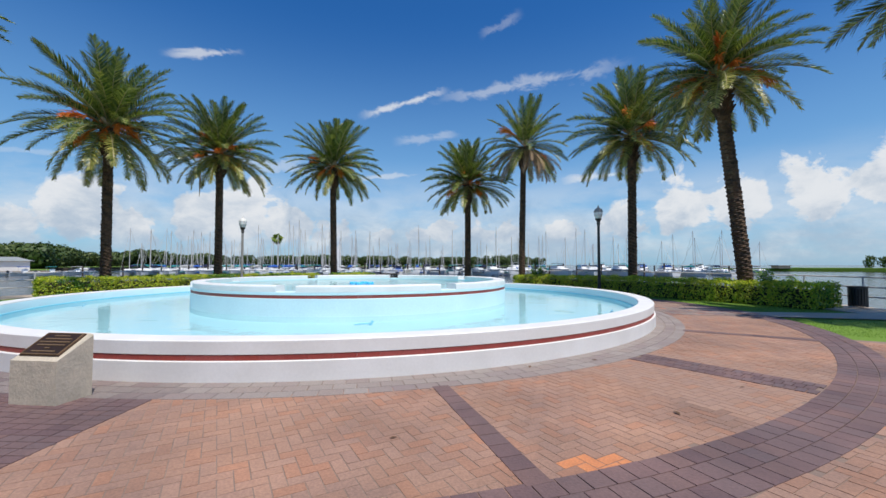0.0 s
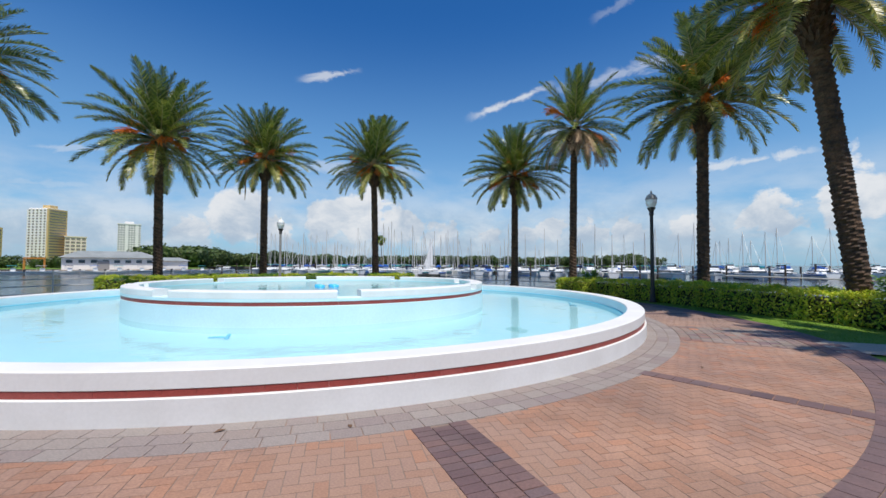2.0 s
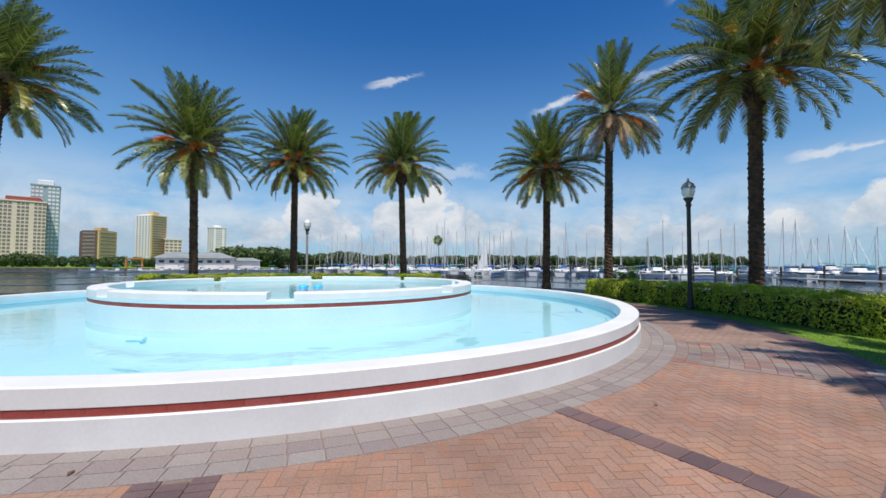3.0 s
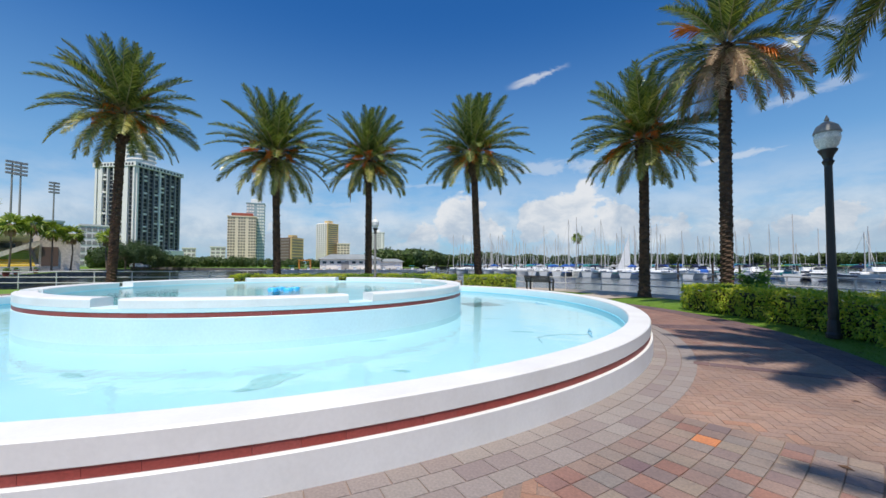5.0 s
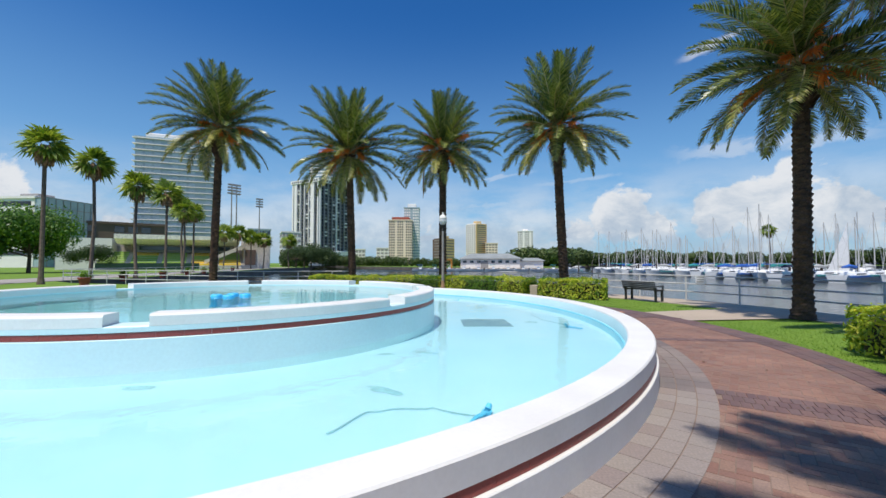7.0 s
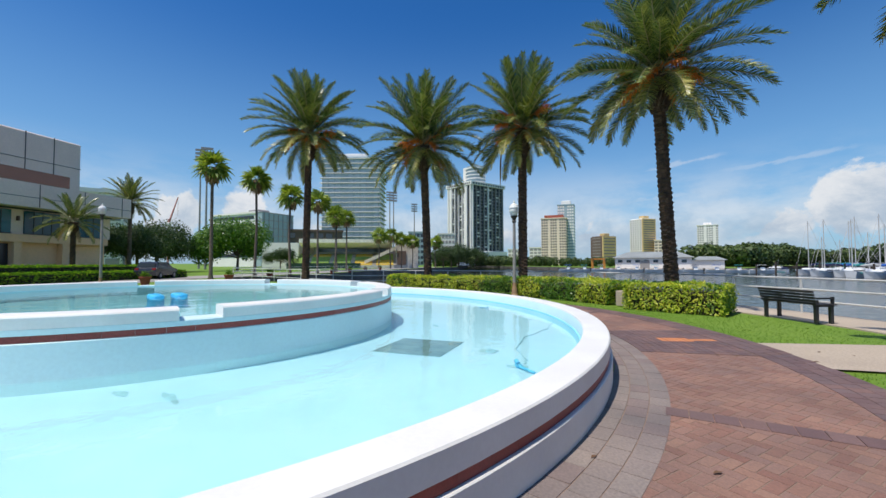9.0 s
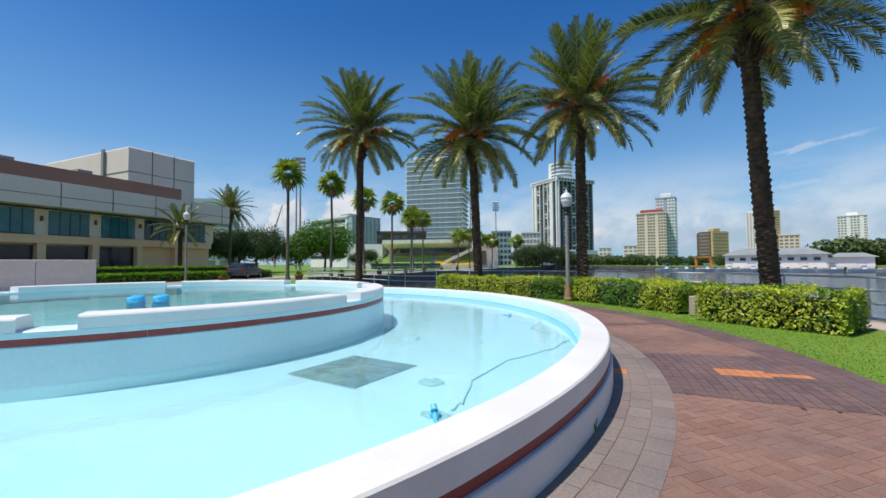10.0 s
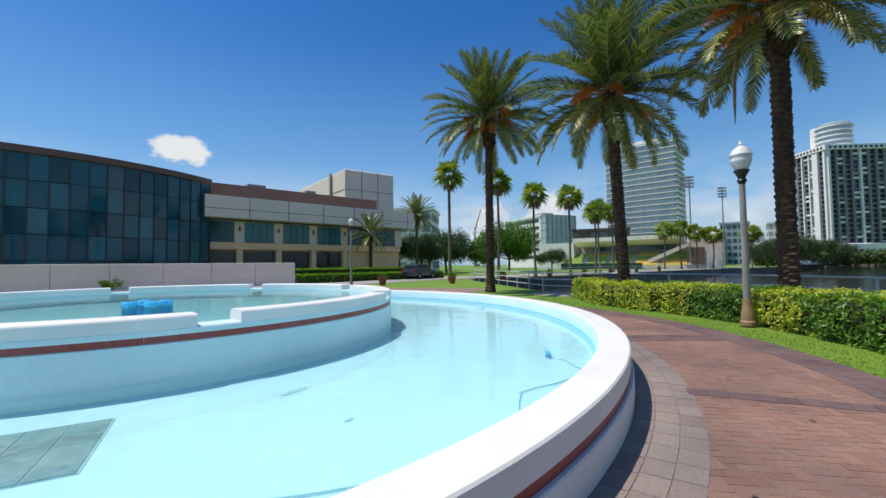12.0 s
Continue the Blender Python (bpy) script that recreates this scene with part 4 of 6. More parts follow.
def theatre():
    """Curved teal glass hall, a long window wing, a tall panel-clad stage tower and a low garden wall."""
    hall = thing("theatre", "modern theatre with a curved teal glass front and pale panel walls", "building")
    # wing along the line from a to b, outer face towards the fountain
    a, b = Vector((-17.6, -22.5)), Vector((-42.0, -17.6))
    d = (b - a).normalized()
    nrm = Vector((-d.y, d.x)) * -1
    if nrm.y < 0:
        nrm = -nrm
    L, ang = (b - a).length, math.atan2(d.y, d.x)

    def slab(name, t0, t1, out, depth, z, h, m, label="", ch=0.0):
        c = a + d * ((t0 + t1) / 2 * L) + nrm * (out - depth / 2)
        return part(name, MB().box(c.x, c.y, z, (t1 - t0) * L, depth, h, ang, ch=ch), m, hall, label)

    slab("lower_wall", 0.0, 1.05, -0.6, 8, -0.2, 4.1, TANWALL, "recessed tan lower wall")
    slab("tan_band", -0.02, 1.04, 0.15, 8, 3.55, 0.75, TANWALL, "tan sill band")
    slab("upper_wall", -0.02, 1.06, -0.15, 8, 4.3, 2.6, WALLWARM, "pale warm plaster wall")
    # dark strip built in as the shade under the parapet
    slab("soffit_shadow_gap", 0.0, 1.06, 0.05, 0.3, 6.7, 0.14, MULLION)
    slab("parapet", 0.02, 1.10, 1.6, 9, 6.85, 2.3, PANEL, "pale panelled parapet")
    slab("joint", 0.0, 1.10, 1.62, 0.1, 7.75, 0.05, MULLION)
    slab("roof_wall", -0.3, 0.95, -2.5, 8, 8.9, 2.3, DARKWALL, "dark brown upper storey")
    for k in range(6):
        t = 0.02 + k * 0.172
        slab("window", t, t + 0.128, -0.02, 0.25, 4.4, 2.2, GLASSTEAL, "teal window")
        for f in (0.25, 0.5, 0.75):
            slab("window_bar", t + 0.128 * f - 0.0012, t + 0.128 * f + 0.0012, 0.02, 0.06, 4.4, 2.2, MULLION)
        slab("window_frame", t - 0.002, t + 0.130, 0.03, 0.06, 4.33, 0.09, MULLION)
        if k < 4:
            slab("lower_window", t - 0.005, t + 0.135, -0.5, 0.25, 0.9, 2.5, GLASSNIGHT, "dark lower window")
        slab("wall_lamp", t - 0.025, t - 0.019, 0.12, 0.25, 5.6, 0.45, DARKWALL)
        slab("pier", t - 0.035, t - 0.01, 0.1, 0.9, 0.0, 3.6, TANWALL)
    for k in range(1, 7):
        slab("joint", 0.02 + k * 0.172, 0.0225 + k * 0.172, 1.63, 0.1, 6.9, 2.2, MULLION)
    # stage tower
    c = Vector((-46.1, -33.5))
    e = (Vector((-55.7, -30.9)) - c)
    ang2 = math.atan2(e.y, e.x)
    ux, uy = e.normalized(), Vector((-e.y, e.x)).normalized()
    if uy.y > 0:
        uy = -uy
    w2, dd = e.length, 24
    cen = c + ux * w2 / 2 + uy * dd / 2
    part("stage_tower", MB().box(cen.x, cen.y, -0.2, w2, dd, 19.2, ang2, ch=0.15), PANEL, hall, "tall pale panelled stage tower")
    for z in (11.5, 15.3):
        part("joint", MB().box(cen.x, cen.y, z, w2 + 0.12, dd + 0.12, 0.07, ang2), MULLION, hall)
    for f in (0.33, 0.66):
        q = c + ux * w2 * f
        part("joint", MB().box(q.x, q.y, 0, 0.08, 0.12, 19, ang2), MULLION, hall)
    part("roof_ladder", MB().box(c.x - uy.x * 0.2 + ux.x * -0.15 + uy.x * 6, c.y + uy.y * 6 - 0.2, 9, 0.25, 0.6, 10.2, ang2), GREYWALL, hall)
    for k, (f, g, w, h) in enumerate(((0.30, 3, 2.2, 0.9), (0.62, 5, 1.4, 1.3), (0.80, 4, 3.0, 0.7))):
        q = a + d * (f * L) - nrm * (g + 2.5)
        part("rooftop_unit", MB().box(q.x, q.y, 11.1, w, 1.2, h, ang, ch=0.05), GREYWALL, hall, "grey rooftop machinery")
    # curved glass hall: cylinder of panes
    gc, gr = Vector((-8.0, -43.5)), 24.2
    a0, a1 = 116.0, 60.0
    part("glass_hall_core", MB().lathe([(gr - 0.5, 0), (gr - 0.5, 10.4), (0.1, 10.4)], 60, radians(a1), radians(a0), cx=gc.x, cy=gc.y), MULLION, hall)
    part("roof_edge", MB().lathe([(gr + 0.1, 10.3), (gr + 0.25, 10.35), (gr + 0.25, 10.85), (gr - 3, 10.85)], 60, radians(a1), radians(a0), cx=gc.x, cy=gc.y), DARKWALL, hall, "dark roof edge")
    cols = 20
    zs = (0.2, 2.2, 4.2, 6.2, 8.3, 10.3)
    for k in range(cols):
        p0, p1 = radians(a0 + (a1 - a0) * k / cols), radians(a0 + (a1 - a0) * (k + 1) / cols)
        for z0, z1 in zip(zs, zs[1:]):
            pane = MB().lathe([(gr - 0.08, z0 + 0.03), (gr - 0.02, z0 + 0.03), (gr - 0.02, z1 - 0.03), (gr - 0.08, z1 - 0.03)], 1, p1 + 0.0012, p0 - 0.0012, cx=gc.x, cy=gc.y, ends=True)
            part("pane", pane, GLASSTEAL, hall)
        part("mullion", MB().lathe([(gr - 0.05, 0.1), (gr + 0.06, 0.1), (gr + 0.06, 10.35), (gr - 0.05, 10.35)], 1, p0 - 0.0018, p0 + 0.0018, cx=gc.x, cy=gc.y, ends=True), MULLION, hall)


theatre()
# low garden wall in front of the theatre
gw = thing("garden_wall", "low pale panelled garden wall before the theatre", "wall")
p, q = Vector((6.0, -17.5)), Vector((-19.2, -7.0))
dv = (q - p)
for k in range(9):
    c = p + dv * (k + 0.5) / 9
    part("panel", MB().box(c.x, c.y, -0.1, dv.length / 9 - 0.03, 0.3, 1.95, math.atan2(dv.y, dv.x), ch=0.02), PANEL, gw)
    part("base_panel", MB().box(c.x, c.y, -0.1, dv.length / 9 - 0.03, 0.36, 0.75, math.atan2(dv.y, dv.x), ch=0.02), PANEL, gw)


# ---- trees ----
def tree(x, y, h, r, seed, leafm, label, z=-0.05, leaves=1500, group="trees"):
    rng = random.Random(seed)
    ob = thing("tree", label, "tree", pose(x, y, z), group)
    tr = MB().tube([(0, 0, 0), (0.05 * h * rng.uniform(-1, 1), 0, h * 0.3), (0, 0, h * 0.55)], [h * 0.035, h * 0.027, h * 0.015], 8)
    cl = []
    for k in range(9):
        a, e = rng.uniform(0, 6.28), rng.uniform(0.1, 1.1)
        tip = Vector((math.cos(a) * math.cos(e) * r * 0.75, math.sin(a) * math.cos(e) * r * 0.75, h * 0.45 + math.sin(e) * h * 0.42))
        tr.tube([(0, 0, h * rng.uniform(0.25, 0.45)), tip * 0.55 + Vector((0, 0, h * 0.15)), tip], [h * 0.015, h * 0.010, h * 0.004], 5)
        cl.append((tip, r * rng.uniform(0.30, 0.52)))
    part("trunk", tr, BARK, ob)
    lf = MB()
    for _ in range(leaves * 6):
        c, cr = rng.choice(cl)
        d = Vector((rng.gauss(0, 1), rng.gauss(0, 1), rng.gauss(0, 0.75))).normalized() * cr * rng.uniform(0.45, 1.1)
        p = c + d
        nr = (d.normalized() + Vector((rng.gauss(0, 0.5), rng.gauss(0, 0.5), rng.gauss(0, 0.5)))).normalized()
        e1 = nr.orthogonal().normalized()
        e2 = nr.cross(e1)
        s = r * rng.uniform(0.018, 0.036)
        lf.add([p - e1 * s, p + e2 * s * 0.8 - nr * s * 0.3, p + e1 * s, p - e2 * s * 0.8 - nr * s * 0.3], [(0, 1, 2, 3)])
    tagged(part("crown", lf, leafm, ob), kind="stuff")
    return ob


def woods(name, label, line, hmin, hmax, seed, count, leafm, depth=14, base=-0.3):
    """Far tree belt: many small leaf clumps heaped into uneven crowns."""
    rng = random.Random(seed)
    mb = MB()
    for k in range(count):
        f = rng.random() * (len(line) - 1)
        i = min(int(f), len(line) - 2)
        x = line[i][0] + (line[i + 1][0] - line[i][0]) * (f - i) + rng.uniform(-depth, depth) * 0.5
        y = line[i][1] + (line[i + 1][1] - line[i][1]) * (f - i) + rng.uniform(-depth, depth) * 0.5
        h = rng.uniform(hmin, hmax) * (0.75 + 0.5 * abs(noise.noise(Vector((x * 0.02, y * 0.02, seed)))))
        r = h * rng.uniform(0.35, 0.6)
        for _ in range(300):
            d = Vector((rng.gauss(0, 1), rng.gauss(0, 1), rng.gauss(0, 1))).normalized()
            q = r * rng.uniform(0.6, 1.0) * (0.85 + 0.35 * noise.noise(d * 2.2 + Vector((x, y, 0))))
            p = Vector((x, y, base + h - r * 0.85)) + Vector((d.x * q, d.y * q, d.z * q * 0.85 if d.z > 0 else d.z * (h - r)))
            nr = (d + Vector((rng.gauss(0, 0.4), rng.gauss(0, 0.4), rng.gauss(0, 0.4)))).normalized()
            e1 = nr.orthogonal().normalized()
            e2 = nr.cross(e1)
            s = r * rng.uniform(0.07, 0.15)
            mb.add([p - e1 * s, p + e2 * s, p + e1 * s, p - e2 * s], [(0, 1, 2, 3)])
    solid(name, mb, leafm, label, "trees", "stuff")


woods("far_woods", "far belt of dark green trees along the shore", [(-320, 68), (-250, 66), (-200, 66)], 5, 7.5, 1, 140, FARLEAF, 22)
woods("far_woods", "far belt of green trees behind the marina", [(-140, 128), (-190, 200), (-160, 310), (-40, 352), (100, 400)], 8.0, 12.5, 2, 620, FARLEAF, 24)
woods("far_woods", "green trees behind the pier house", [(-200, 72), (-165, 86), (-130, 118)], 3.5, 5.5, 3, 110, FARLEAF, 14)
woods("far_woods", "green trees beyond the stadium", [(-152, 30), (-210, 46), (-330, 64)], 5, 8, 4, 140, FARLEAF, 18)


# ---- fan palms, other far planting ----
FANLEAF = mat("fan_palm_leaf", None, None, 0.45, palette=[(0.09, 0.17, 0.02), (0.22, 0.30, 0.04), (0.40, 0.46, 0.08)], leafy=0.3, fine=2)


def fan_head(rng):
    mb = MB()
    for k in range(40):
        az, el = rng.uniform(0, 6.28), math.asin(rng.uniform(-0.75, 1.0))
        d = Vector((math.cos(az) * math.cos(el), math.sin(az) * math.cos(el), math.sin(el)))
        side = Matrix.Rotation(rng.uniform(-1.1, 1.1), 3, d) @ d.cross(Vector((0, 0, 1))).normalized()
        up = side.cross(d)
        c = d * rng.uniform(0.35, 0.6)
        for j in range(9):
            a = radians(-64 + 16 * j)
            w = d * math.cos(a) + side * math.sin(a)
            w2 = (d * math.cos(a + 0.13) + side * math.sin(a + 0.13))
            L = rng.uniform(0.7, 1.3)
            mb.add([c, c + w2 * L * 0.6 + up * 0.03, c + w * L + Vector((0, 0, -0.18 * L)), c + (d * math.cos(a - 0.13) + side * math.sin(a - 0.13)) * L * 0.6], [(0, 1, 2, 3)])
    return mb.mesh("crown", [FANLEAF])


def skirt(rng):
    mb = MB()
    for k in range(60):
        az = rng.uniform(0, 6.28)
        d = Vector((math.cos(az), math.sin(az), 0))
        w = Vector((-d.y, d.x, 0)) * 0.12
        z = rng.uniform(-0.2, -0.7)
        mb.add([d * 0.15 + Vector((0, 0, z + 0.3)), d * rng.uniform(0.3, 0.5) + w + Vector((0, 0, z - 0.3)), d * rng.uniform(0.3, 0.5) + Vector((0, 0, z - 0.8)), d * 0.5 - w + Vector((0, 0, z - 0.3))], [(0, 1, 2, 3)])
    return mb.mesh("dry_skirt", [DEADLEAF])


HEADS = [fan_head(random.Random(s)) for s in (31, 32)]
SKIRT = skirt(random.Random(33))
for i, (x, y, h, s) in enumerate(((-31.2, 0.4, 10.3, 1.15), (-40.2, 0.7, 11.0, 1.2), (-44.5, 3.2, 9.8, 1.25), (-52.7, 4.5, 10.5, 1.35), (-61.4, 5.2, 9.2, 1.3), (-66, 4.5, 10.2, 1.3), (-70, 5.5, 10, 1.3),
                                  (-104, 8, 9.0, 1.7), (-107, 11, 9.3, 1.6), (-108, 14, 8.3, 1.6), (-109, 17, 7.8, 1.6), (-118, 24, 8.0, 1.7), (-70, -34, 7.0, 1.2), (-62, 160, 11.5, 1.6))):
    ob = thing("fan_palm", "slender fan palm with a round bright crown beside the drive", "palm tree", pose(x, y, -0.05), "fan palms along the drive")
    bow = 0.25 * math.sin(i * 2.1)
    part("trunk", MB().tube([(0, 0, 0), (bow * 0.4, 0, h * 0.06), (bow, bow, h * 0.5), (0, 0, h)], [0.26, 0.17, 0.14, 0.13], 8), TRUNKPALE, ob, "", True)
    part("crown", HEADS[i % 2], None, ob, at=pose(0, 0, h, 0, 0, i * 77) @ Matrix.Scale(s, 4))
    part("dry_skirt", SKIRT, None, ob, "brown dry leaf skirt", at=pose(0, 0, h, 0, 0, i * 51) @ Matrix.Scale(s, 4))

date_palm(-47.7, -18.1, (-47.6, -18.0, 9.3), 41, "date palm on the theatre lawn", 0.95, 54, 0, True, 0)
date_palm(-34.0, -13.8, (-34.0, -13.8, 5.4), 42, "low dark palm beside the theatre windows", 0.8, 34, 2, False, 0)
tree(-76, -17.0, 8.5, 7.5, 51, BRIGHTLEAF, "broad bright green shade tree", leaves=3800)
tree(-66, -26, 8.0, 5.6, 52, TREELEAF, "dark green shade tree", leaves=1800)
tree(-58, -24, 7.6, 5.2, 53, TREELEAF, "dark green bushy tree beside the theatre", leaves=1800)
tree(-53, -21.5, 7.0, 4.6, 54, TREELEAF, "dark green bushy tree beside the theatre", leaves=1600)
tree(-46, -20.5, 6.0, 3.4, 55, TREELEAF, "dark green bushy tree beside the theatre", leaves=1400)
tree(-92, -14, 5.0, 4.0, 56, TREELEAF, "green tree before the stadium", leaves=1400)
for i in range(7):
    tree(-128 - 9 * i, 27 + 3.4 * i, 6.5 + (i * 37 % 5) * 0.6, 5.0, 60 + i, TREELEAF, "dark green tree on the far bank", leaves=900)


def low_hedge(label, line, width, height, seed):
    rng = random.Random(seed)
    ob = thing("hedge", label, "hedge")
    core, lf = MB(), MB()
    for (x0, y0), (x1, y1) in zip(line, line[1:]):
        d = Vector((x1 - x0, y1 - y0))
        # solid core, dark in place of the shade inside
        core.box((x0 + x1) / 2, (y0 + y1) / 2, 0, d.length, width - 0.3, height - 0.1, math.atan2(d.y, d.x))
        w = Vector((-d.y, d.x)).normalized()
        for _ in range(int(d.length * 300)):
            t, a = rng.random(), rng.uniform(0, math.pi)
            p = Vector((x0 + d.x * t, y0 + d.y * t, 0)) + Vector((w.x, w.y, 0)) * math.cos(a) * width / 2 + Vector((0, 0, min(height, 1.4 * height * math.sin(a)) + rng.gauss(0, 0.05)))
            e1 = Vector((rng.gauss(0, 1), rng.gauss(0, 1), rng.gauss(0, 0.4))).normalized()
            e2 = e1.orthogonal().normalized()
            s = rng.uniform(0.06, 0.13)
            lf.add([p - e1 * s, p + e2 * s * 0.7, p + e1 * s, p - e2 * s * 0.7], [(0, 1, 2, 3)])
    part("twig_core", core, DARKCORE, ob)
    tagged(part("leaves", lf, HEDGEGREEN, ob), kind="stuff")


low_hedge("low rounded green hedge below the theatre", [(-20.5, -11.5), (-28, -11.0), (-37, -9.0)], 1.8, 1.25, 71)
low_hedge("low clipped green hedge on the lawn", [(-20.0, -8.5), (-29, -8.2), (-38, -6.0)], 1.5, 0.75, 72)


# ---- stadium ----
def stadium():
    ob = thing("stadium", "small baseball stadium with a pale canopy and green and yellow seats", "stadium", pose(-114, 0, 0, 0, 0, 5))
    conc = mat("stadium_concrete", (0.70, 0.63, 0.55), (0.62, 0.56, 0.49), 0.85, 0.3, 3)
    beige = mat("beige_canopy", (0.90, 0.85, 0.72), (0.85, 0.80, 0.67), 0.7, 0.3, 3)
    green = mat("green_seat", (0.34, 0.50, 0.09), (0.28, 0.44, 0.08), 0.6, 1, 6)
    yellow = mat("yellow_seat", (0.88, 0.60, 0.07), (0.80, 0.54, 0.06), 0.6, 1, 6)
    dark = mat("dark_green_screen", (0.015, 0.05, 0.035), (0.02, 0.06, 0.04), 0.7, 1, 6)
    prof = [(4.5, 8.3), (0, 7.6), (-5, 7.5), (-9, 7.9)]
    mb = MB()
    for (x0, z0), (x1, z1) in zip(prof, prof[1:]):
        mb.add([(x0, -15, z0), (x0, 11, z0), (x1, 11, z1), (x1, -15, z1)], [(0, 1, 2, 3)])
        mb.add([(x0, -15, z0 - 1.1), (x0, 11, z0 - 0.9), (x1, 11, z1 - 1.5), (x1, -15, z1 - 1.5)], [(3, 2, 1, 0)])
    mb.add([(4.5, -15, 8.3), (4.5, 11, 8.3), (4.5, 11, 7.4), (4.5, -15, 7.2)], [(0, 1, 2, 3)])
    part("canopy", mb, beige, ob, "pale curved canopy")
    part("press_box", MB().box(-5, -1, 4.2, 5, 22, 2.3), GREYWALL, ob)
    part("press_window", MB().box(-2.4, -1, 4.8, 0.3, 20, 1.0), GLASSDARK, ob)
    part("back_wall", MB().box(-8, -2, 0, 3, 34, 6.2), conc, ob)
    for k in range(7):
        c = 4.5 - 1.35 * k
        part("terrace", MB().box(c, -3, 0, 1.4, 30, 0.9 + 0.5 * k), conc, ob)
        for j in range(5):
            y = -15.6 + j * 6.1
            part("bleacher", MB().box(c + 0.1, y, 0.9 + 0.5 * k, 0.7, 5.0, 0.45, ch=0.08), yellow if (k < 3 and j > 2) or (k > 4 and j % 2) else green, ob)
    part("field_screen", MB().box(5.6, -8, 0, 0.3, 20, 1.5), dark, ob, "dark green field screen")
    part("stair_block", MB().box(-1, 15.2, 0, 9, 6.5, 8.2, ch=0.1), conc, ob, "plain concrete stair block")
    part("stair_opening", MB().box(3.6, 13.6, 1.0, 0.3, 2.6, 4.0), DARKWALL, ob)
    part("ramp", MB().add([(4.2, 3, 1.2), (4.2, 12, 5.4), (4.2, 12, 6.4), (4.2, 3, 2.2), (2.5, 3, 1.2), (2.5, 12, 5.4), (2.5, 12, 6.4), (2.5, 3, 2.2)], [(0, 1, 2, 3), (3, 2, 6, 7), (4, 7, 6, 5), (0, 3, 7, 4), (1, 5, 6, 2)]), conc, ob)
    part("white_annex", MB().box(-6, -21, 0, 12, 10, 7.4), PALEWALL, ob)


stadium()
for x, y, h in ((-95, -33, 30), (-149, 7.6, 29), (-147, 9.2, 28.5), (-170, 16.7, 27.5), (-111, -43, 34)):
    ob = thing("floodlight_mast", "tall grey floodlight mast above the stadium", "light mast", pose(x, y, 0), "floodlight masts")
    part("pole", MB().tube([(0, 0, 0), (0, 0, h)], [0.32, 0.16], 8), POSTGREY, ob)
    for k in range(4):
        part("lamp_bank", MB().box(0, 0, h - 0.6 - 1.0 * k, 0.5, 2.6, 0.55, 0.3), GREYWALL, ob)


# ---- pier house, docks ----
ph = thing("pier_house", "white wooden pier house under a grey hipped roof", "building", pose(-118.2, 93.2, 0, 0, 0, 57.8))
part("wall", MB().box(0, 0, -0.4, 21, 10, 3.4), PALEWALL, ph)
part("side_wing", MB().box(14.5, 0, -0.4, 8, 8, 2.6), PALEWALL, ph)
part("roof", MB().add([(-11.3, -5.8, 3.0), (11.3, -5.8, 3.0), (11.3, 5.8, 3.0), (-11.3, 5.8, 3.0), (-7, 0, 4.9), (7, 0, 4.9)], [(0, 1, 5, 4), (1, 2, 5), (2, 3, 4, 5), (3, 0, 4), (3, 2, 1, 0)]), ROOFGREY, ph, "grey hipped roof")
part("wing_roof", MB().add([(10.5, -4.6, 2.2), (19.3, -4.6, 2.2), (19.3, 4.6, 2.2), (10.5, 4.6, 2.2), (12.5, 0, 3.3), (17, 0, 3.3)], [(0, 1, 5, 4), (1, 2, 5), (2, 3, 4, 5), (3, 0, 4)]), ROOFGREY, ph)
for k in range(8):
    part("window", MB().box(-9 + 2.5 * k, -5.02, 1.5, 1.3, 0.15, 0.8), GLASSDARK, ph)
part("door", MB().box(-2, -5.05, -0.4, 2.6, 0.15, 2.5), GREYWALL, ph)
solid("quay", MB().box(4, 0, -1.6, 42, 3, 1.25), CONCRETE, "pale concrete quay edge before the pier house", "quay", "structure", at=pose(-113.0, 90.0, 0, 0, 0, 57.8))

ORANGEPAINT = mat("orange_paint", (0.62, 0.26, 0.04), (0.52, 0.20, 0.03), 0.5, 1, 8)
hoist = thing("boat_hoist", "orange steel boat hoist on the quay", "boat hoist", pose(-121.5, 77.0, -0.35, 0, 0, 57.8) @ Matrix.Scale(0.7, 4))
for px in (-2.6, 2.6):
    for py in (-1.8, 1.8):
        part("leg", MB().box(px, py, 0, 0.5, 0.5, 4.0), ORANGEPAINT, hoist)
    part("beam", MB().box(px, 0, 4.0, 0.55, 4.4, 0.6), ORANGEPAINT, hoist)
part("cross_beam", MB().box(0, 1.8, 4.02, 4.7, 0.5, 0.55), ORANGEPAINT, hoist)

HULL = mat("white_hull", (0.84, 0.84, 0.82), (0.78, 0.78, 0.76), 0.3, 1, 8, amount=0.08)
CANVAS = [mat("blue_canvas", (0.02, 0.10, 0.42), (0.03, 0.14, 0.50), 0.8, 1, 8), mat("teal_canvas", (0.03, 0.26, 0.25), (0.04, 0.3, 0.3), 0.8, 1, 8), mat("pale_canvas", (0.5, 0.5, 0.48), (0.42, 0.42, 0.4), 0.8, 1, 8), mat("navy_canvas", (0.015, 0.02, 0.07), (0.02, 0.03, 0.08), 0.8, 1, 8)]
SPAR = mat("pale_spar", (0.62, 0.61, 0.58), (0.50, 0.49, 0.46), 0.35, 1, 8)
PILE = mat("dark_piling", (0.09, 0.065, 0.05), (0.05, 0.04, 0.03), 0.9, 2, 10)


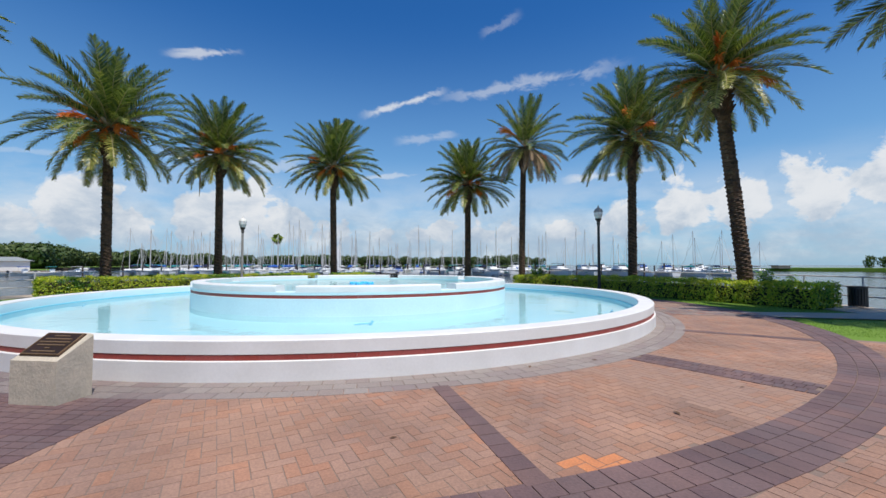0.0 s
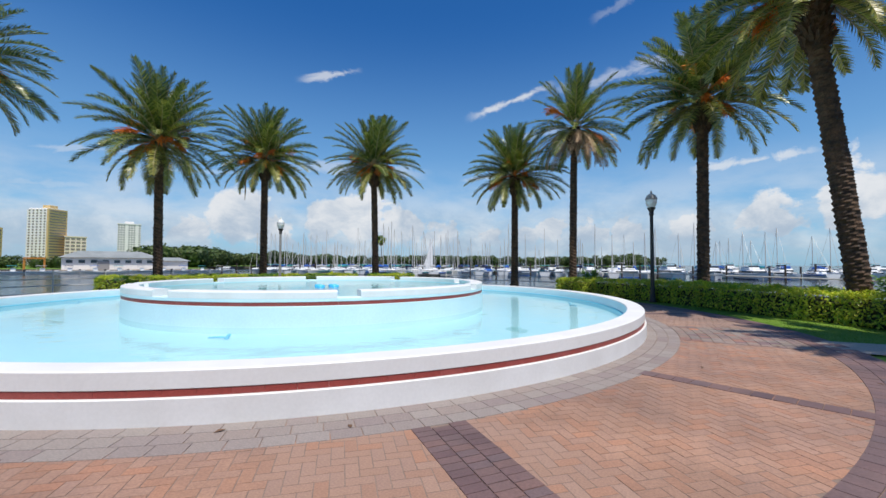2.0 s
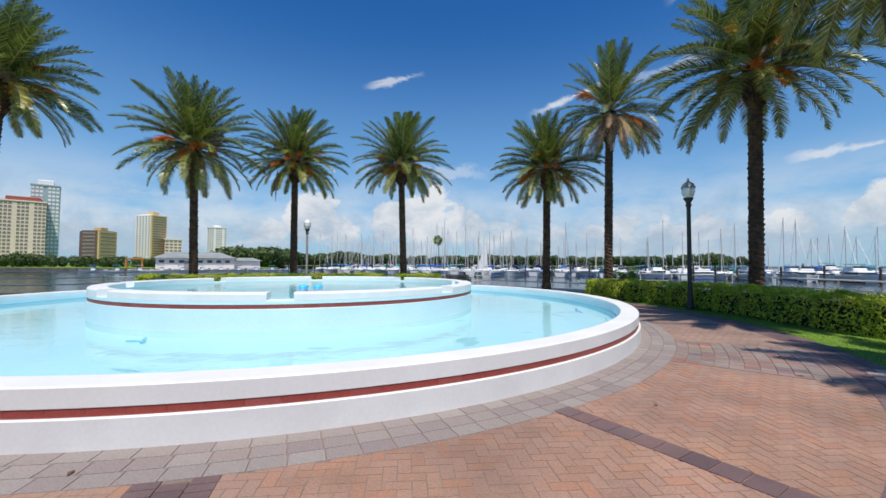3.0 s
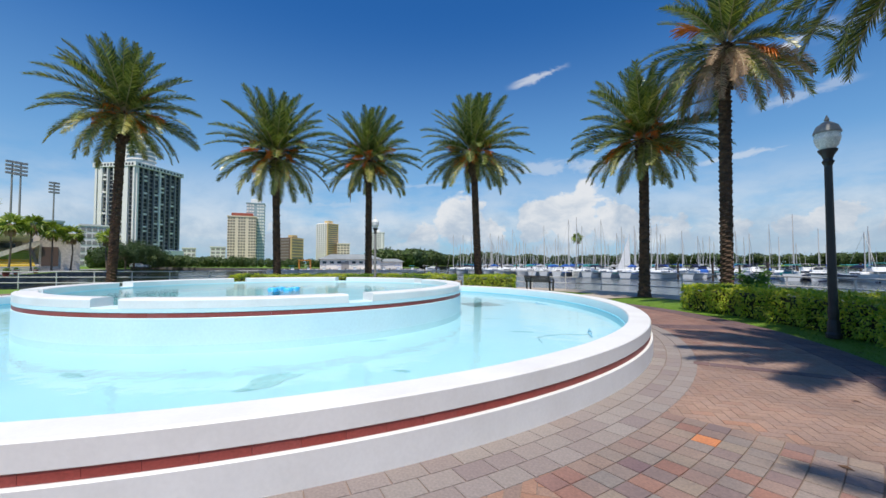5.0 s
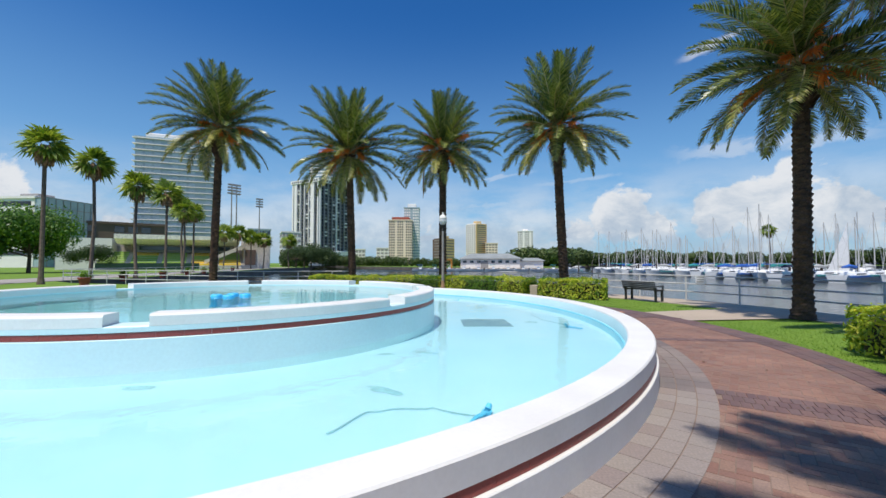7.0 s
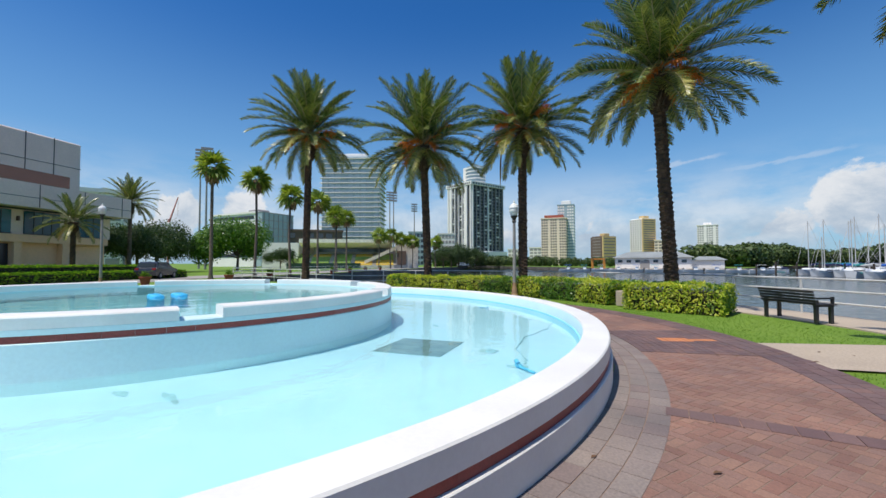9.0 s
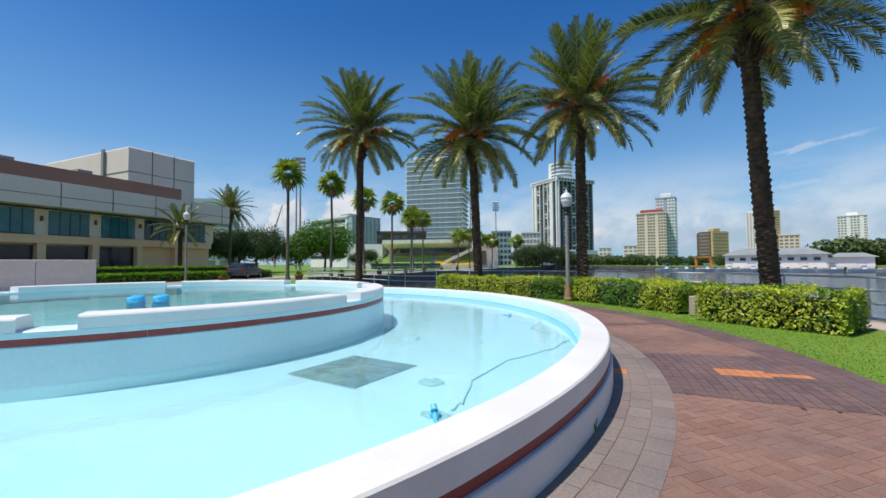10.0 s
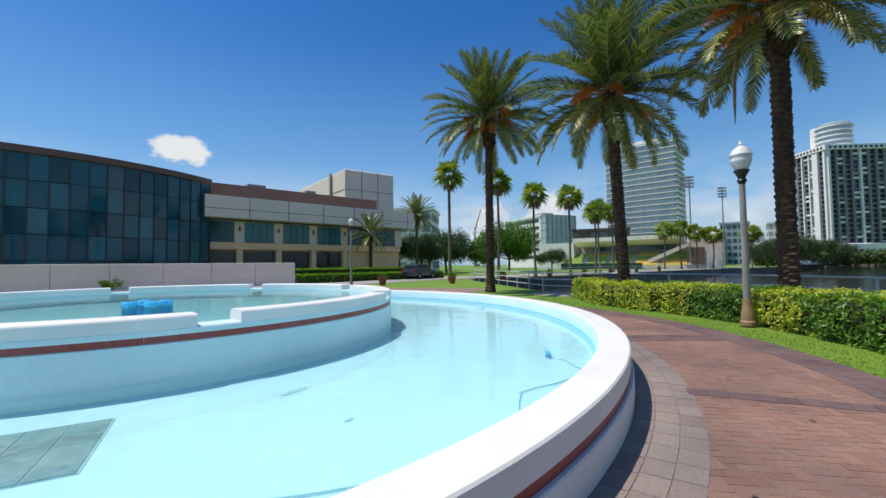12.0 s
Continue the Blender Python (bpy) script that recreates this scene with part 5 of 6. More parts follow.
def hull_mesh(L, B, H, sheer=0.25):
    mb, st = MB(), 9
    for i in range(st):
        f = i / (st - 1)
        w = B / 2 * (1 - max(0, (f - 0.45) / 0.55) ** 2.2) * (0.82 + 0.18 * min(1, f * 3))
        x, top = -L / 2 + L * f, H + sheer * (f - 0.35) ** 2 * 2
        mb.v += [(x, -w, top), (x - 0.15 * L * 0.2 * f, -w * 0.72, 0.0), (x - 0.03 * L * f, 0, -0.4), (x - 0.15 * L * 0.2 * f, w * 0.72, 0.0), (x, w, top)]
    for i in range(st - 1):
        for k in range(4):
            mb.f.append((5 * i + k, 5 * i + k + 1, 5 * i + 6 + k, 5 * i + 5 + k))
        mb.f.append((5 * i + 4, 5 * i, 5 * i + 5, 5 * i + 9))
    mb.f.append((0, 4, 3, 2, 1))
    mb.m = [0] * len(mb.f)
    return mb.mesh("hull", [HULL])


RUBBERISH = mat("dark_motor_paint", (0.03, 0.03, 0.033), (0.02, 0.02, 0.022), 0.4, 2, 10)
SAILHULL, YACHTHULL, SKIFFHULL = hull_mesh(9.5, 2.9, 1.05), hull_mesh(12, 3.9, 1.5, 0.5), hull_mesh(6, 2.1, 0.7)


def sailboat(x, y, turn, k, mast=12.0):
    ob = thing("sailboat", "moored white sailboat with a bare mast and covered boom", "boat", pose(x, y, -1.3, 0, 0, turn), "boats in the marina")
    part("hull", SAILHULL, None, ob)
    part("cabin", MB().box(0.3, 0, 1.0, 3.6, 1.7, 0.5, ch=0.15), HULL, ob)
    part("port_light", MB().box(0.3, 0, 1.12, 2.8, 1.74, 0.18), GLASSDARK, ob)
    part("hull_stripe", MB().box(-1.2, 0, 0.78, 6.0, 2.86, 0.14), CANVAS[(0, 3, 1, 3)[k % 4]], ob, "coloured hull stripe")
    part("mast", MB().tube([(1.2, 0, 1.0), (1.2, 0, mast)], [0.09, 0.07], 6), SPAR, ob)
    part("boom", MB().tube([(1.1, 0, 2.2), (-0.8, 0, 2.35), (-3.0, 0, 2.15)], [0.2, 0.27, 0.12], 7), CANVAS[k % 4], ob, "canvas-covered boom")
    if k % 2:
        part("bimini", MB().box(-2.8, 0, 2.5, 2.0, 2.0, 0.14, ch=0.05).tube([(-2.0, 0.95, 1.0), (-2.0, 0.95, 2.5)], [0.03, 0.03], 4).tube([(-2.0, -0.95, 1.0), (-2.0, -0.95, 2.5)], [0.03, 0.03], 4), CANVAS[(k // 2) % 4], ob, "canvas sun roof")
    part("stay", MB().tube([(1.2, 0, mast - 0.1), (4.6, 0, 1.2)], [0.03, 0.03], 4).tube([(1.2, 0, mast - 0.1), (-4.6, 0, 1.2)], [0.02, 0.02], 4), SPAR, ob)


def yacht(x, y, turn, k, s=1.0):
    ob = thing("motor_yacht", "moored white motor yacht with a dark-windowed cabin", "boat", pose(x, y, -1.3, 0, 0, turn) @ Matrix.Scale(s, 4), "boats in the marina")
    part("hull", YACHTHULL, None, ob)
    part("cabin", MB().box(-0.6, 0, 1.35, 6.2, 3.0, 1.25, ch=0.3), HULL, ob)
    part("window", MB().box(-0.6, 0, 1.72, 6.28, 3.06, 0.55), GLASSDARK, ob)
    part("waterline", MB().box(-0.9, 0, 0.02, 9.0, 3.0, 0.22), CANVAS[(3, 3, 0, 1)[k % 4]], ob, "dark painted waterline")
    if k % 3 == 0:
        part("cockpit_cover", MB().box(-4.6, 0, 1.5, 2.2, 3.0, 1.1, ch=0.35), CANVAS[(0, 1, 3)[k // 3 % 3]], ob, "coloured canvas cockpit cover")
    part("flybridge", MB().box(-1.2, 0, 2.6, 3.6, 2.5, 0.6, ch=0.2), HULL, ob)
    part("windscreen", MB().box(0.3, 0, 3.15, 0.25, 2.1, 0.5), GLASSDARK, ob)
    part("seat_bank", MB().box(-3.0, 0, 2.6, 0.9, 2.0, 0.75, ch=0.1), CANVAS[(3, 2, 0, 2)[k % 4]], ob)
    part("rail", MB().tube([(5.6, 0, 2.6), (3.6, 1.4, 2.35), (1.5, 1.8, 2.2)], [0.04] * 3, 4), SPAR, ob)
    part("roof", MB().box(-1.4, 0, 4.0, 3.2, 2.4, 0.12, ch=0.05), CANVAS[(2, 1, 2, 3)[k % 4]], ob)
    for px, py in ((-0.2, 1), (-0.2, -1), (-2.6, 1), (-2.6, -1)):
        part("roof_pole", MB().tube([(px, py, 3.1), (px, py, 4.0)], [0.04, 0.04], 4), SPAR, ob)
    part("aerial", MB().tube([(-1.5, 0, 4.1), (-1.9, 0, 7.5)], [0.04, 0.02], 4), SPAR, ob)


rng = random.Random(77)
k = 0
for row, (x0, y0, x1, y1, cnt) in enumerate(((-82, 108, -8, 98, 17), (-92, 126, -4, 116, 17), (-100, 146, 0, 136, 17), (-90, 165, 20, 158, 14), (10, 130, 70, 140, 8), (-8, 104, 96, 112, 15), (-70, 101, -14, 92, 15), (-6, 97, 74, 101, 12))):
    for i in range(cnt):
        f = (i + rng.uniform(0.2, 0.8)) / cnt
        sailboat(x0 + (x1 - x0) * f, y0 + (y1 - y0) * f + rng.uniform(-1.5, 1.5), rng.choice((-95, -85, 90, 84, -70)), rng.randrange(8), rng.uniform(7.5, 13.0))
        k += 1
for i, (x, y, a, s) in enumerate(((6, 103, -70, 0.9), (14, 97, -80, 0.95), (21, 96, 190, 0.85), (29, 93, -75, 1.0), (36, 91, -110, 0.95), (43, 92, -85, 1.0), (50, 97, -60, 0.8), (60, 103, -95, 1.0), (66, 112, -70, 0.9), (78, 118, -100, 1.0), (92, 138, -80, 1.1),
                                     (-2, 108, -80, 0.9), (24, 118, -90, 1.1), (52, 125, -80, 1.1), (-118, 116, -40, 0.8), (-104, 121, 200, 0.7))):
    yacht(x, y, a, i, s * 0.74)
for i in range(20):
    yacht(-10 + 4.6 * i + rng.uniform(-1.5, 1.5), 96 + 0.004 * (i * 4.6 - 30) ** 2 + rng.uniform(0, 9), rng.choice((-90, -75, -105, 80, 95, 170)), i, rng.uniform(0.5, 0.78))
for i in range(11):
    ob = thing("skiff", "small white open boat moored at the quay", "boat", pose(-109.2 + 0.533 * (5.0 * i - 24), 87.6 + 0.846 * (5.0 * i - 24), -1.3, 0, 0, 57 + (i % 3) * 6), "boats in the marina")
    part("hull", SKIFFHULL, None, ob)
    part("console", MB().box(0, 0, 0.6, 0.9, 0.8, 0.9, ch=0.15), HULL, ob)
    part("canopy", MB().box(-0.2, 0, 2.0, 1.8, 1.5, 0.12, ch=0.04), CANVAS[i % 4], ob, "small canvas canopy")
    for px in (-0.9, 0.5):
        part("canopy_pole", MB().tube([(px, 0.6, 0.6), (px, 0.6, 2.0)], [0.03, 0.03], 4), SPAR, ob)
    part("outboard", MB().box(-3.1, 0, 0.3, 0.4, 0.4, 0.9, ch=0.1), RUBBERISH, ob, "dark outboard motor")
for i in range(46):
    x = -84 + 3.7 * i
    y = 98 - 0.06 * (x + 84) + (i * 29 % 7) * 1.6 + (0.25 * max(0, x - 40))
    solid("piling", MB().tube([(0, 0, -1.5), (0, 0, 2.3 + (i * 13 % 5) * 0.2)], [0.19, 0.17], 7), PILE, "dark timber mooring piling in the water", "piling", group="pilings", at=pose(x, y, -1.3))
ob = thing("small_sailing_boat", "small boat under a raised white sail", "boat", pose(-26, 108, -1.3, 0, 0, 20))
part("hull", SKIFFHULL, None, ob)
part("sail", MB().add([(0.9, 0, 1.0), (-2.0, 0.15, 1.2), (0.7, 0.05, 9.5)], [(0, 1, 2)]).add([(0.9, 0.03, 1.0), (-2.0, 0.18, 1.2), (0.7, 0.08, 9.5)], [(2, 1, 0)]), HULL, ob)
part("mast", MB().tube([(0.9, 0, 0.5), (0.8, 0, 9.8)], [0.06, 0.04], 5), SPAR, ob)

# far breakwater, islet and lookout
mb = MB()
mb.box(150, 175, -1.6, 46, 5, 1.5, -0.69).box(196, 166, -1.6, 70, 30, 1.7, -0.69)
solid("breakwater", mb, LAWN, "low green breakwater on the horizon", "breakwater", "structure")
woods("islet_palms", "low clump of trees on the far islet", [(188, 180), (206, 165), (222, 150)], 5, 8, 8, 26, FARLEAF, 8, -0.2)
lo = thing("lookout_tower", "round brown brick lookout tower on the far jetty", "tower", pose(109, 140, 0.0) @ Matrix.Diagonal((0.42, 0.42, 0.70, 1)))
part("wall", MB().lathe([(4.4, -2.4), (4.1, 0), (3.6, 6.4), (0.0, 6.4)], 20), mat("brown_brick", (0.20, 0.09, 0.06), (0.16, 0.075, 0.05), 0.85, 0.5, 4), lo, "", True)
part("gallery", MB().lathe([(3.5, 6.3), (4.7, 6.9), (4.7, 7.9), (4.5, 7.9), (4.5, 7.2), (0, 7.2)], 20), GREYWALL, lo, "dark overhanging gallery", True)
part("cap", MB().lathe([(3.2, 7.1), (3.2, 8.2), (3.9, 8.3), (3.9, 8.7), (0, 9.1)], 20), DARKWALL, lo, "", True)
for x, y in ((150, 172),):
    hut = thing("hut", "small low hut on the breakwater", "hut", pose(x, y, -0.1))
    part("wall", MB().box(0, 0, 0, 5, 4, 1.1), TANWALL, hut)
    part("roof", MB().box(0, 0, 1.1, 6, 5, 0.3, ch=0.1), ROOFGREY, hut)

# ---- car, pots, bench, bin ----
CARPAINT = mat("dark_grey_car_paint", (0.03, 0.033, 0.038), (0.025, 0.027, 0.03), 0.2, 2, 10, spec=0.8)
RUBBER = mat("tyre_rubber", (0.02, 0.02, 0.02), (0.015, 0.015, 0.015), 0.8, 6, 40)
LENS = mat("red_lens", (0.4, 0.02, 0.02), (0.3, 0.02, 0.02), 0.2)


def parked_car(x, y, turn, paint, label, group=""):
    car = thing("car", label, "car", pose(x, y, 0, 0, 0, turn), group)
    prof = [(-2.25, 0.35), (-2.3, 0.75), (-2.2, 1.0), (-1.95, 1.05), (-1.75, 1.5), (-1.5, 1.62), (0.3, 1.6), (1.05, 1.08), (2.0, 0.92), (2.25, 0.7), (2.2, 0.35)]
    mb, n = MB(), len(prof)
    for y in (-0.9, 0.9):
        mb.v += [(x, y * (0.84 if z > 1.1 else 1.0), z) for x, z in prof]
    mb.f = [tuple(range(n - 1, -1, -1)), tuple(range(n, 2 * n))] + [(i, (i + 1) % n, n + (i + 1) % n, n + i) for i in range(n)]
    mb.m = [0] * len(mb.f)
    part("body", mb, paint, car)
    for s in (-1, 1):
        part("side_window", MB().box(-0.55, s * 0.80, 1.12, 2.0, 0.06, 0.36), GLASSDARK, car)
        part("tail_light", MB().box(-2.22, s * 0.7, 0.85, 0.12, 0.28, 0.2), LENS, car)
        for x in (-1.4, 1.4):
            w = part("wheel", MB().tube([(x, s * 0.72, 0.33), (x, s * 0.92, 0.33)], [0.33, 0.33], 16), RUBBER, car)
            part("rim", MB().tube([(x, s * 0.91, 0.33), (x, s * 0.935, 0.33)], [0.2, 0.18], 12), POSTGREY, w)
    part("rear_window", MB().box(-1.88, 0, 1.12, 0.1, 1.3, 0.36), GLASSDARK, car)
    return car


parked_car(-34.5, -6.3, -172, CARPAINT, "dark grey estate car parked on the drive")
white_car = parked_car(-152, 36, 120, HULL, "white car parked under the trees on the far bank", "cars on the far bank")
silver_car = parked_car(-158, 38, 118, POSTGREY, "silver car parked under the trees on the far bank", "cars on the far bank")
for k in range(9):
    copy_thing((white_car, silver_car)[k % 3 == 1], pose(-165 - 7.5 * k, 39.5 + 1.6 * k, 0, 0, 0, 110 + 8 * (k % 3)))

pot = thing("plant_pot", "terracotta pot with a small green plant", "plant pot", pose(-21.6, 1.0, 0), "pots along the drive")
part("pot", MB().lathe([(0.22, 0), (0.32, 0.5), (0.36, 0.5), (0.36, 0.58), (0.30, 0.58), (0.0, 0.5)], 16), TERRACOTTA, pot, "", True)
mb, rng = MB(), random.Random(9)
for _ in range(160):
    p = Vector((rng.gauss(0, 0.16), rng.gauss(0, 0.16), 0.62 + abs(rng.gauss(0, 0.14))))
    e1 = Vector((rng.gauss(0, 1), rng.gauss(0, 1), rng.gauss(0, 1))).normalized() * 0.07
    e2 = e1.orthogonal().normalized() * 0.035
    mb.add([p - e1, p + e2, p + e1, p - e2], [(0, 1, 2, 3)])
tagged(part("leaves", mb, BRIGHTLEAF, pot), kind="stuff")
for x, y in ((-26.0, 4.4), (-34, 4.6), (-42, 6.0), (-50, 7.2), (-58, 8.2), (-70, 9.0), (-78, 11)):
    copy_thing(pot, pose(x, y, 0))

bench = thing("park_bench", "dark slatted park bench facing the water", "bench", pose(-3.45, 28.85, 0, 0, 0, -2))
for s in (-0.72, 0.72):
    part("leg", MB().box(s, 0.18, 0, 0.07, 0.07, 0.44).box(s, -0.18, 0, 0.07, 0.07, 0.56).box(s, 0, 0.40, 0.07, 0.46, 0.05), IRON, bench)
    part("armrest", MB().box(s, 0.02, 0.58, 0.06, 0.46, 0.04).box(s, 0.22, 0.44, 0.05, 0.05, 0.2), IRON, bench)
for i in range(5):
    part("seat_slat", MB().box(0, -0.18 + 0.1 * i, 0.44, 1.6, 0.075, 0.03, ch=0.006), BENCHWOOD, bench)
for i in range(5):
    part("back_slat", MB().box(0, -0.24 - 0.02 * i, 0.44 + 0.072 * i, 1.6, 0.03, 0.058, ch=0.006), BENCHWOOD, bench)
binn = thing("litter_bin", "black slatted litter bin beside the railing", "litter bin", pose(13.8, 12.95, 0) @ Matrix.Scale(0.82, 4))
part("liner", MB().lathe([(0.24, 0.08), (0.26, 0.78), (0.0, 0.78)], 16), RUBBER, binn, "", True)
for i in range(20):
    a = 2 * math.pi * i / 20
    part("slat", MB().box(0.285 * math.cos(a), 0.285 * math.sin(a), 0.05, 0.02, 0.055, 0.78, a), IRON, binn)
part("ring", MB().lathe([(0.27, 0.80), (0.32, 0.80), (0.32, 0.86), (0.27, 0.86)], 20, close=True), IRON, binn)
sign = thing("notice_board", "small white notice fixed to the railing", "sign", pose(-2.1, 30.5, 0.68, 0, 0, -2))
part("plate", MB().box(0, -0.05, 0.0, 0.42, 0.02, 0.36), HULL, sign)
for i in range(3):
    part("text_bar", MB().box(0, -0.064, 0.08 + 0.09 * i, 0.3, 0.006, 0.03), GREYWALL, sign)

# ---- memorial block ----
mem = thing("memorial_block", "rough pale stone block with a sloping bronze plaque", "memorial", pose(-4.05, 4.30, 0, 0, 0, -7.7))
hw, d0, d1, h0, h1 = 0.265, -0.19, 0.18, 0.46, 0.66
part("stone", MB().add([(-hw, d0, 0), (hw, d0, 0), (hw, d1, 0), (-hw, d1, 0), (-hw, d0, h0 - 0.02), (hw, d0, h0 - 0.02), (hw, d1, h1 - 0.02), (-hw, d1, h1 - 0.02),
                        (-hw + 0.02, d0 + 0.03, h0), (hw - 0.02, d0 + 0.03, h0), (hw - 0.02, d1 - 0.02, h1), (-hw + 0.02, d1 - 0.02, h1)],
                       [(3, 2, 1, 0), (0, 1, 5, 4), (1, 2, 6, 5), (2, 3, 7, 6), (3, 0, 4, 7), (4, 5, 9, 8), (5, 6, 10, 9), (6, 7, 11, 10), (7, 4, 8, 11), (8, 9, 10, 11)]), STONE, mem)
slope = math.atan2(h1 - h0, d1 - d0 - 0.05)
pm = Matrix.Translation((0, 0.0, (h0 + h1) / 2 + 0.004)) @ Matrix.Rotation(slope, 4, "X")
pl = part("plaque", MB().box(0, 0, 0, 0.45, 0.33, 0.018, ch=0.006), BRONZE, mem, "dark bronze plaque with raised lettering", at=pm)
rng = random.Random(3)
for i in range(6):
    w = (0.2, 0.34, 0.4, 0.36, 0.06, 0.3)[i]
    part("text_bar", MB().box(0, 0.112 - 0.045 * i, 0.017, w * 0.9, 0.017, 0.006), BRONZELIT, pl)
part("border", MB().box(0, -0.152, 0.017, 0.43, 0.01, 0.006).box(0, 0.152, 0.017, 0.43, 0.01, 0.006).box(0.212, 0, 0.017, 0.01, 0.294, 0.006).box(-0.212, 0, 0.017, 0.01, 0.294, 0.006), BRONZELIT, pl)

# ---- in the pool ----
JETBLUE = mat("pale_blue_plastic", (0.14, 0.58, 0.80), (0.10, 0.50, 0.74), 0.4, 6, 30)
CABLE = mat("pale_grey_cable", (0.33, 0.58, 0.61), (0.28, 0.52, 0.55), 0.6, 6, 30)
FLOOR = 0.13
gr = thing("drain_grate", "square grey-green drain grate in the pool floor", "drain", pose(-0.1, 19.27, FLOOR, 0, 0, -23.5))
part("frame", MB().box(0, 0, 0, 1.12, 1.10, 0.006), GRATEJOINT, gr, "pale silted frame and joints")
for i in range(4):
    part("plate", MB().box(-0.411 + 0.274 * i, 0, 0.006, 0.262, 1.08, 0.006), GRATE, gr)


def jet(x, y, turn, tall=0.085):
    ob = thing("fountain_nozzle", "blue plastic fountain nozzle on the pool floor", "nozzle", pose(x, y, FLOOR, 0, 0, turn), "pool nozzles")
    part("body", MB().tube([(0, 0, 0), (0, 0, 0.03), (0.02, 0, tall * 0.6), (0.06, 0, tall)], [0.04, 0.038, 0.034, 0.026], 10), JETBLUE, ob, "", True)
    part("ring", MB().lathe([(0.03, 0.03), (0.05, 0.03), (0.05, 0.045), (0.03, 0.045)], 12, close=True), JETBLUE, ob)
    part("pipe", MB().tube([(0.0, 0, 0.03), (-0.16, 0.02, 0.03), (-0.34, 0.0, 0.02)], [0.02, 0.018, 0.015], 6), JETBLUE, ob)


for r, a, t in ((7.85, 108.8, 30), (8.0, 154.0, 60), (7.8, 60.2, 200), (7.85, 19, 120), (4.98 + 0.35, -77, 10), (8.2, -171, 40), (7.9, -60, 40), (7.9, -25, 70)):
    v = polar(r, a)
    jet(v.x, v.y, t)


def hose(label, pts):
    mb, line = MB(), []
    for i in range(len(pts) - 1):
        for j in range(6):
            f = j / 6
            a, b = Vector(pts[i]), Vector(pts[i + 1])
            q = a.lerp(b, f)
            line.append((q.x + 0.04 * math.sin(i * 2 + f * 5), q.y + 0.03 * math.cos(i * 3 + f * 4), FLOOR + 0.012))
    line.append((*pts[-1], FLOOR + 0.012))
    mb.tube(line, [0.006] * len(line), 5)
    solid("hose", mb, CABLE, label, "hose")


hose("thin grey cable lying on the pool floor", [(1.1, 20.6), (0.9, 20.75), (0.23, 20.7), (-0.77, 21.14), (-1.6, 21.75), (-2.3, 22.15)])
hose("thin grey cable curling from a nozzle", [(-2.91, 21.84), (-3.5, 21.6), (-4.1, 21.75), (-4.72, 21.9), (-5.1, 21.35)])
hose("thin grey cable curling from a nozzle", [(4.8, 16.2), (4.4, 15.9), (4.3, 15.3), (4.6, 14.9)])


def stain(x, y, rx, ry, turn, seed):
    rng = random.Random(seed)
    pts = []
    for i in range(22):
        a = 2 * math.pi * i / 22
        q = 0.7 + 0.45 * noise.noise(Vector((math.cos(a) * 1.7, math.sin(a) * 1.7, seed * 3.1)))
        pts.append((rx * q * math.cos(a), ry * q * math.sin(a)))
    solid("stain", MB().poly(pts, 0.0), STAIN, "grey-green silt stain on the pool floor", "stain", "stuff", "stains on the pool floor", at=pose(x, y, FLOOR + 0.004, 0, 0, turn))


for i, (x, y, rx, ry, t) in enumerate(((3.42, 10.95, 0.62, 0.24, 110), (1.5, 9.4, 0.3, 0.1, 20), (2.42, 13.2, 0.3, 0.1, 60), (3.7, 15.66, 0.32, 0.12, 30), (0.46, 16.6, 0.35, 0.07, 70), (2.16, 16.8, 0.32, 0.08, 40), (2.0, 16.2, 0.22, 0.06, 60),
                                       (0.26, 20.29, 0.22, 0.16, 30), (-2.2, 19.6, 0.22, 0.07, 10), (-2.0, 20.7, 0.08, 0.05, 0), (-8.2, 9.6, 0.4, 0.14, 10), (-6.6, 9.3, 0.35, 0.08, 170), (-4.9, 8.0, 0.25, 0.08, 20), (4.2, 12.2, 0.2, 0.06, 20), (0.2, 7.4, 0.28, 0.07, 5), (1.2, 20.5, 0.2, 0.14, 60))):
    stain(x, y, rx, ry, t, i)
for u, v in ((-0.21, -0.21), (0.21, -0.21), (-0.21, 0.21), (0.21, 0.21)):
    ob = thing("jet_housing", "bright blue plastic jet housing in the raised basin", "nozzle", pose(-2.58 - 0.78 * u + 0.62 * v, 13.9 - 0.62 * u - 0.78 * v, 0.53, 0, 0, 20), "jet housings")
    part("housing", MB().lathe([(0.125, 0), (0.125, 0.255), (0.11, 0.28), (0.07, 0.288), (0.06, 0.26), (0.0, 0.26)], 18), BLUE, ob, "", True)
    part("collar", MB().lathe([(0.125, 0.20), (0.138, 0.205), (0.138, 0.225), (0.125, 0.23)], 18), BLUE, ob, "", True)
    part("foot", MB().lathe([(0.15, 0), (0.15, 0.03), (0.0, 0.03)], 18), BLUE, ob)

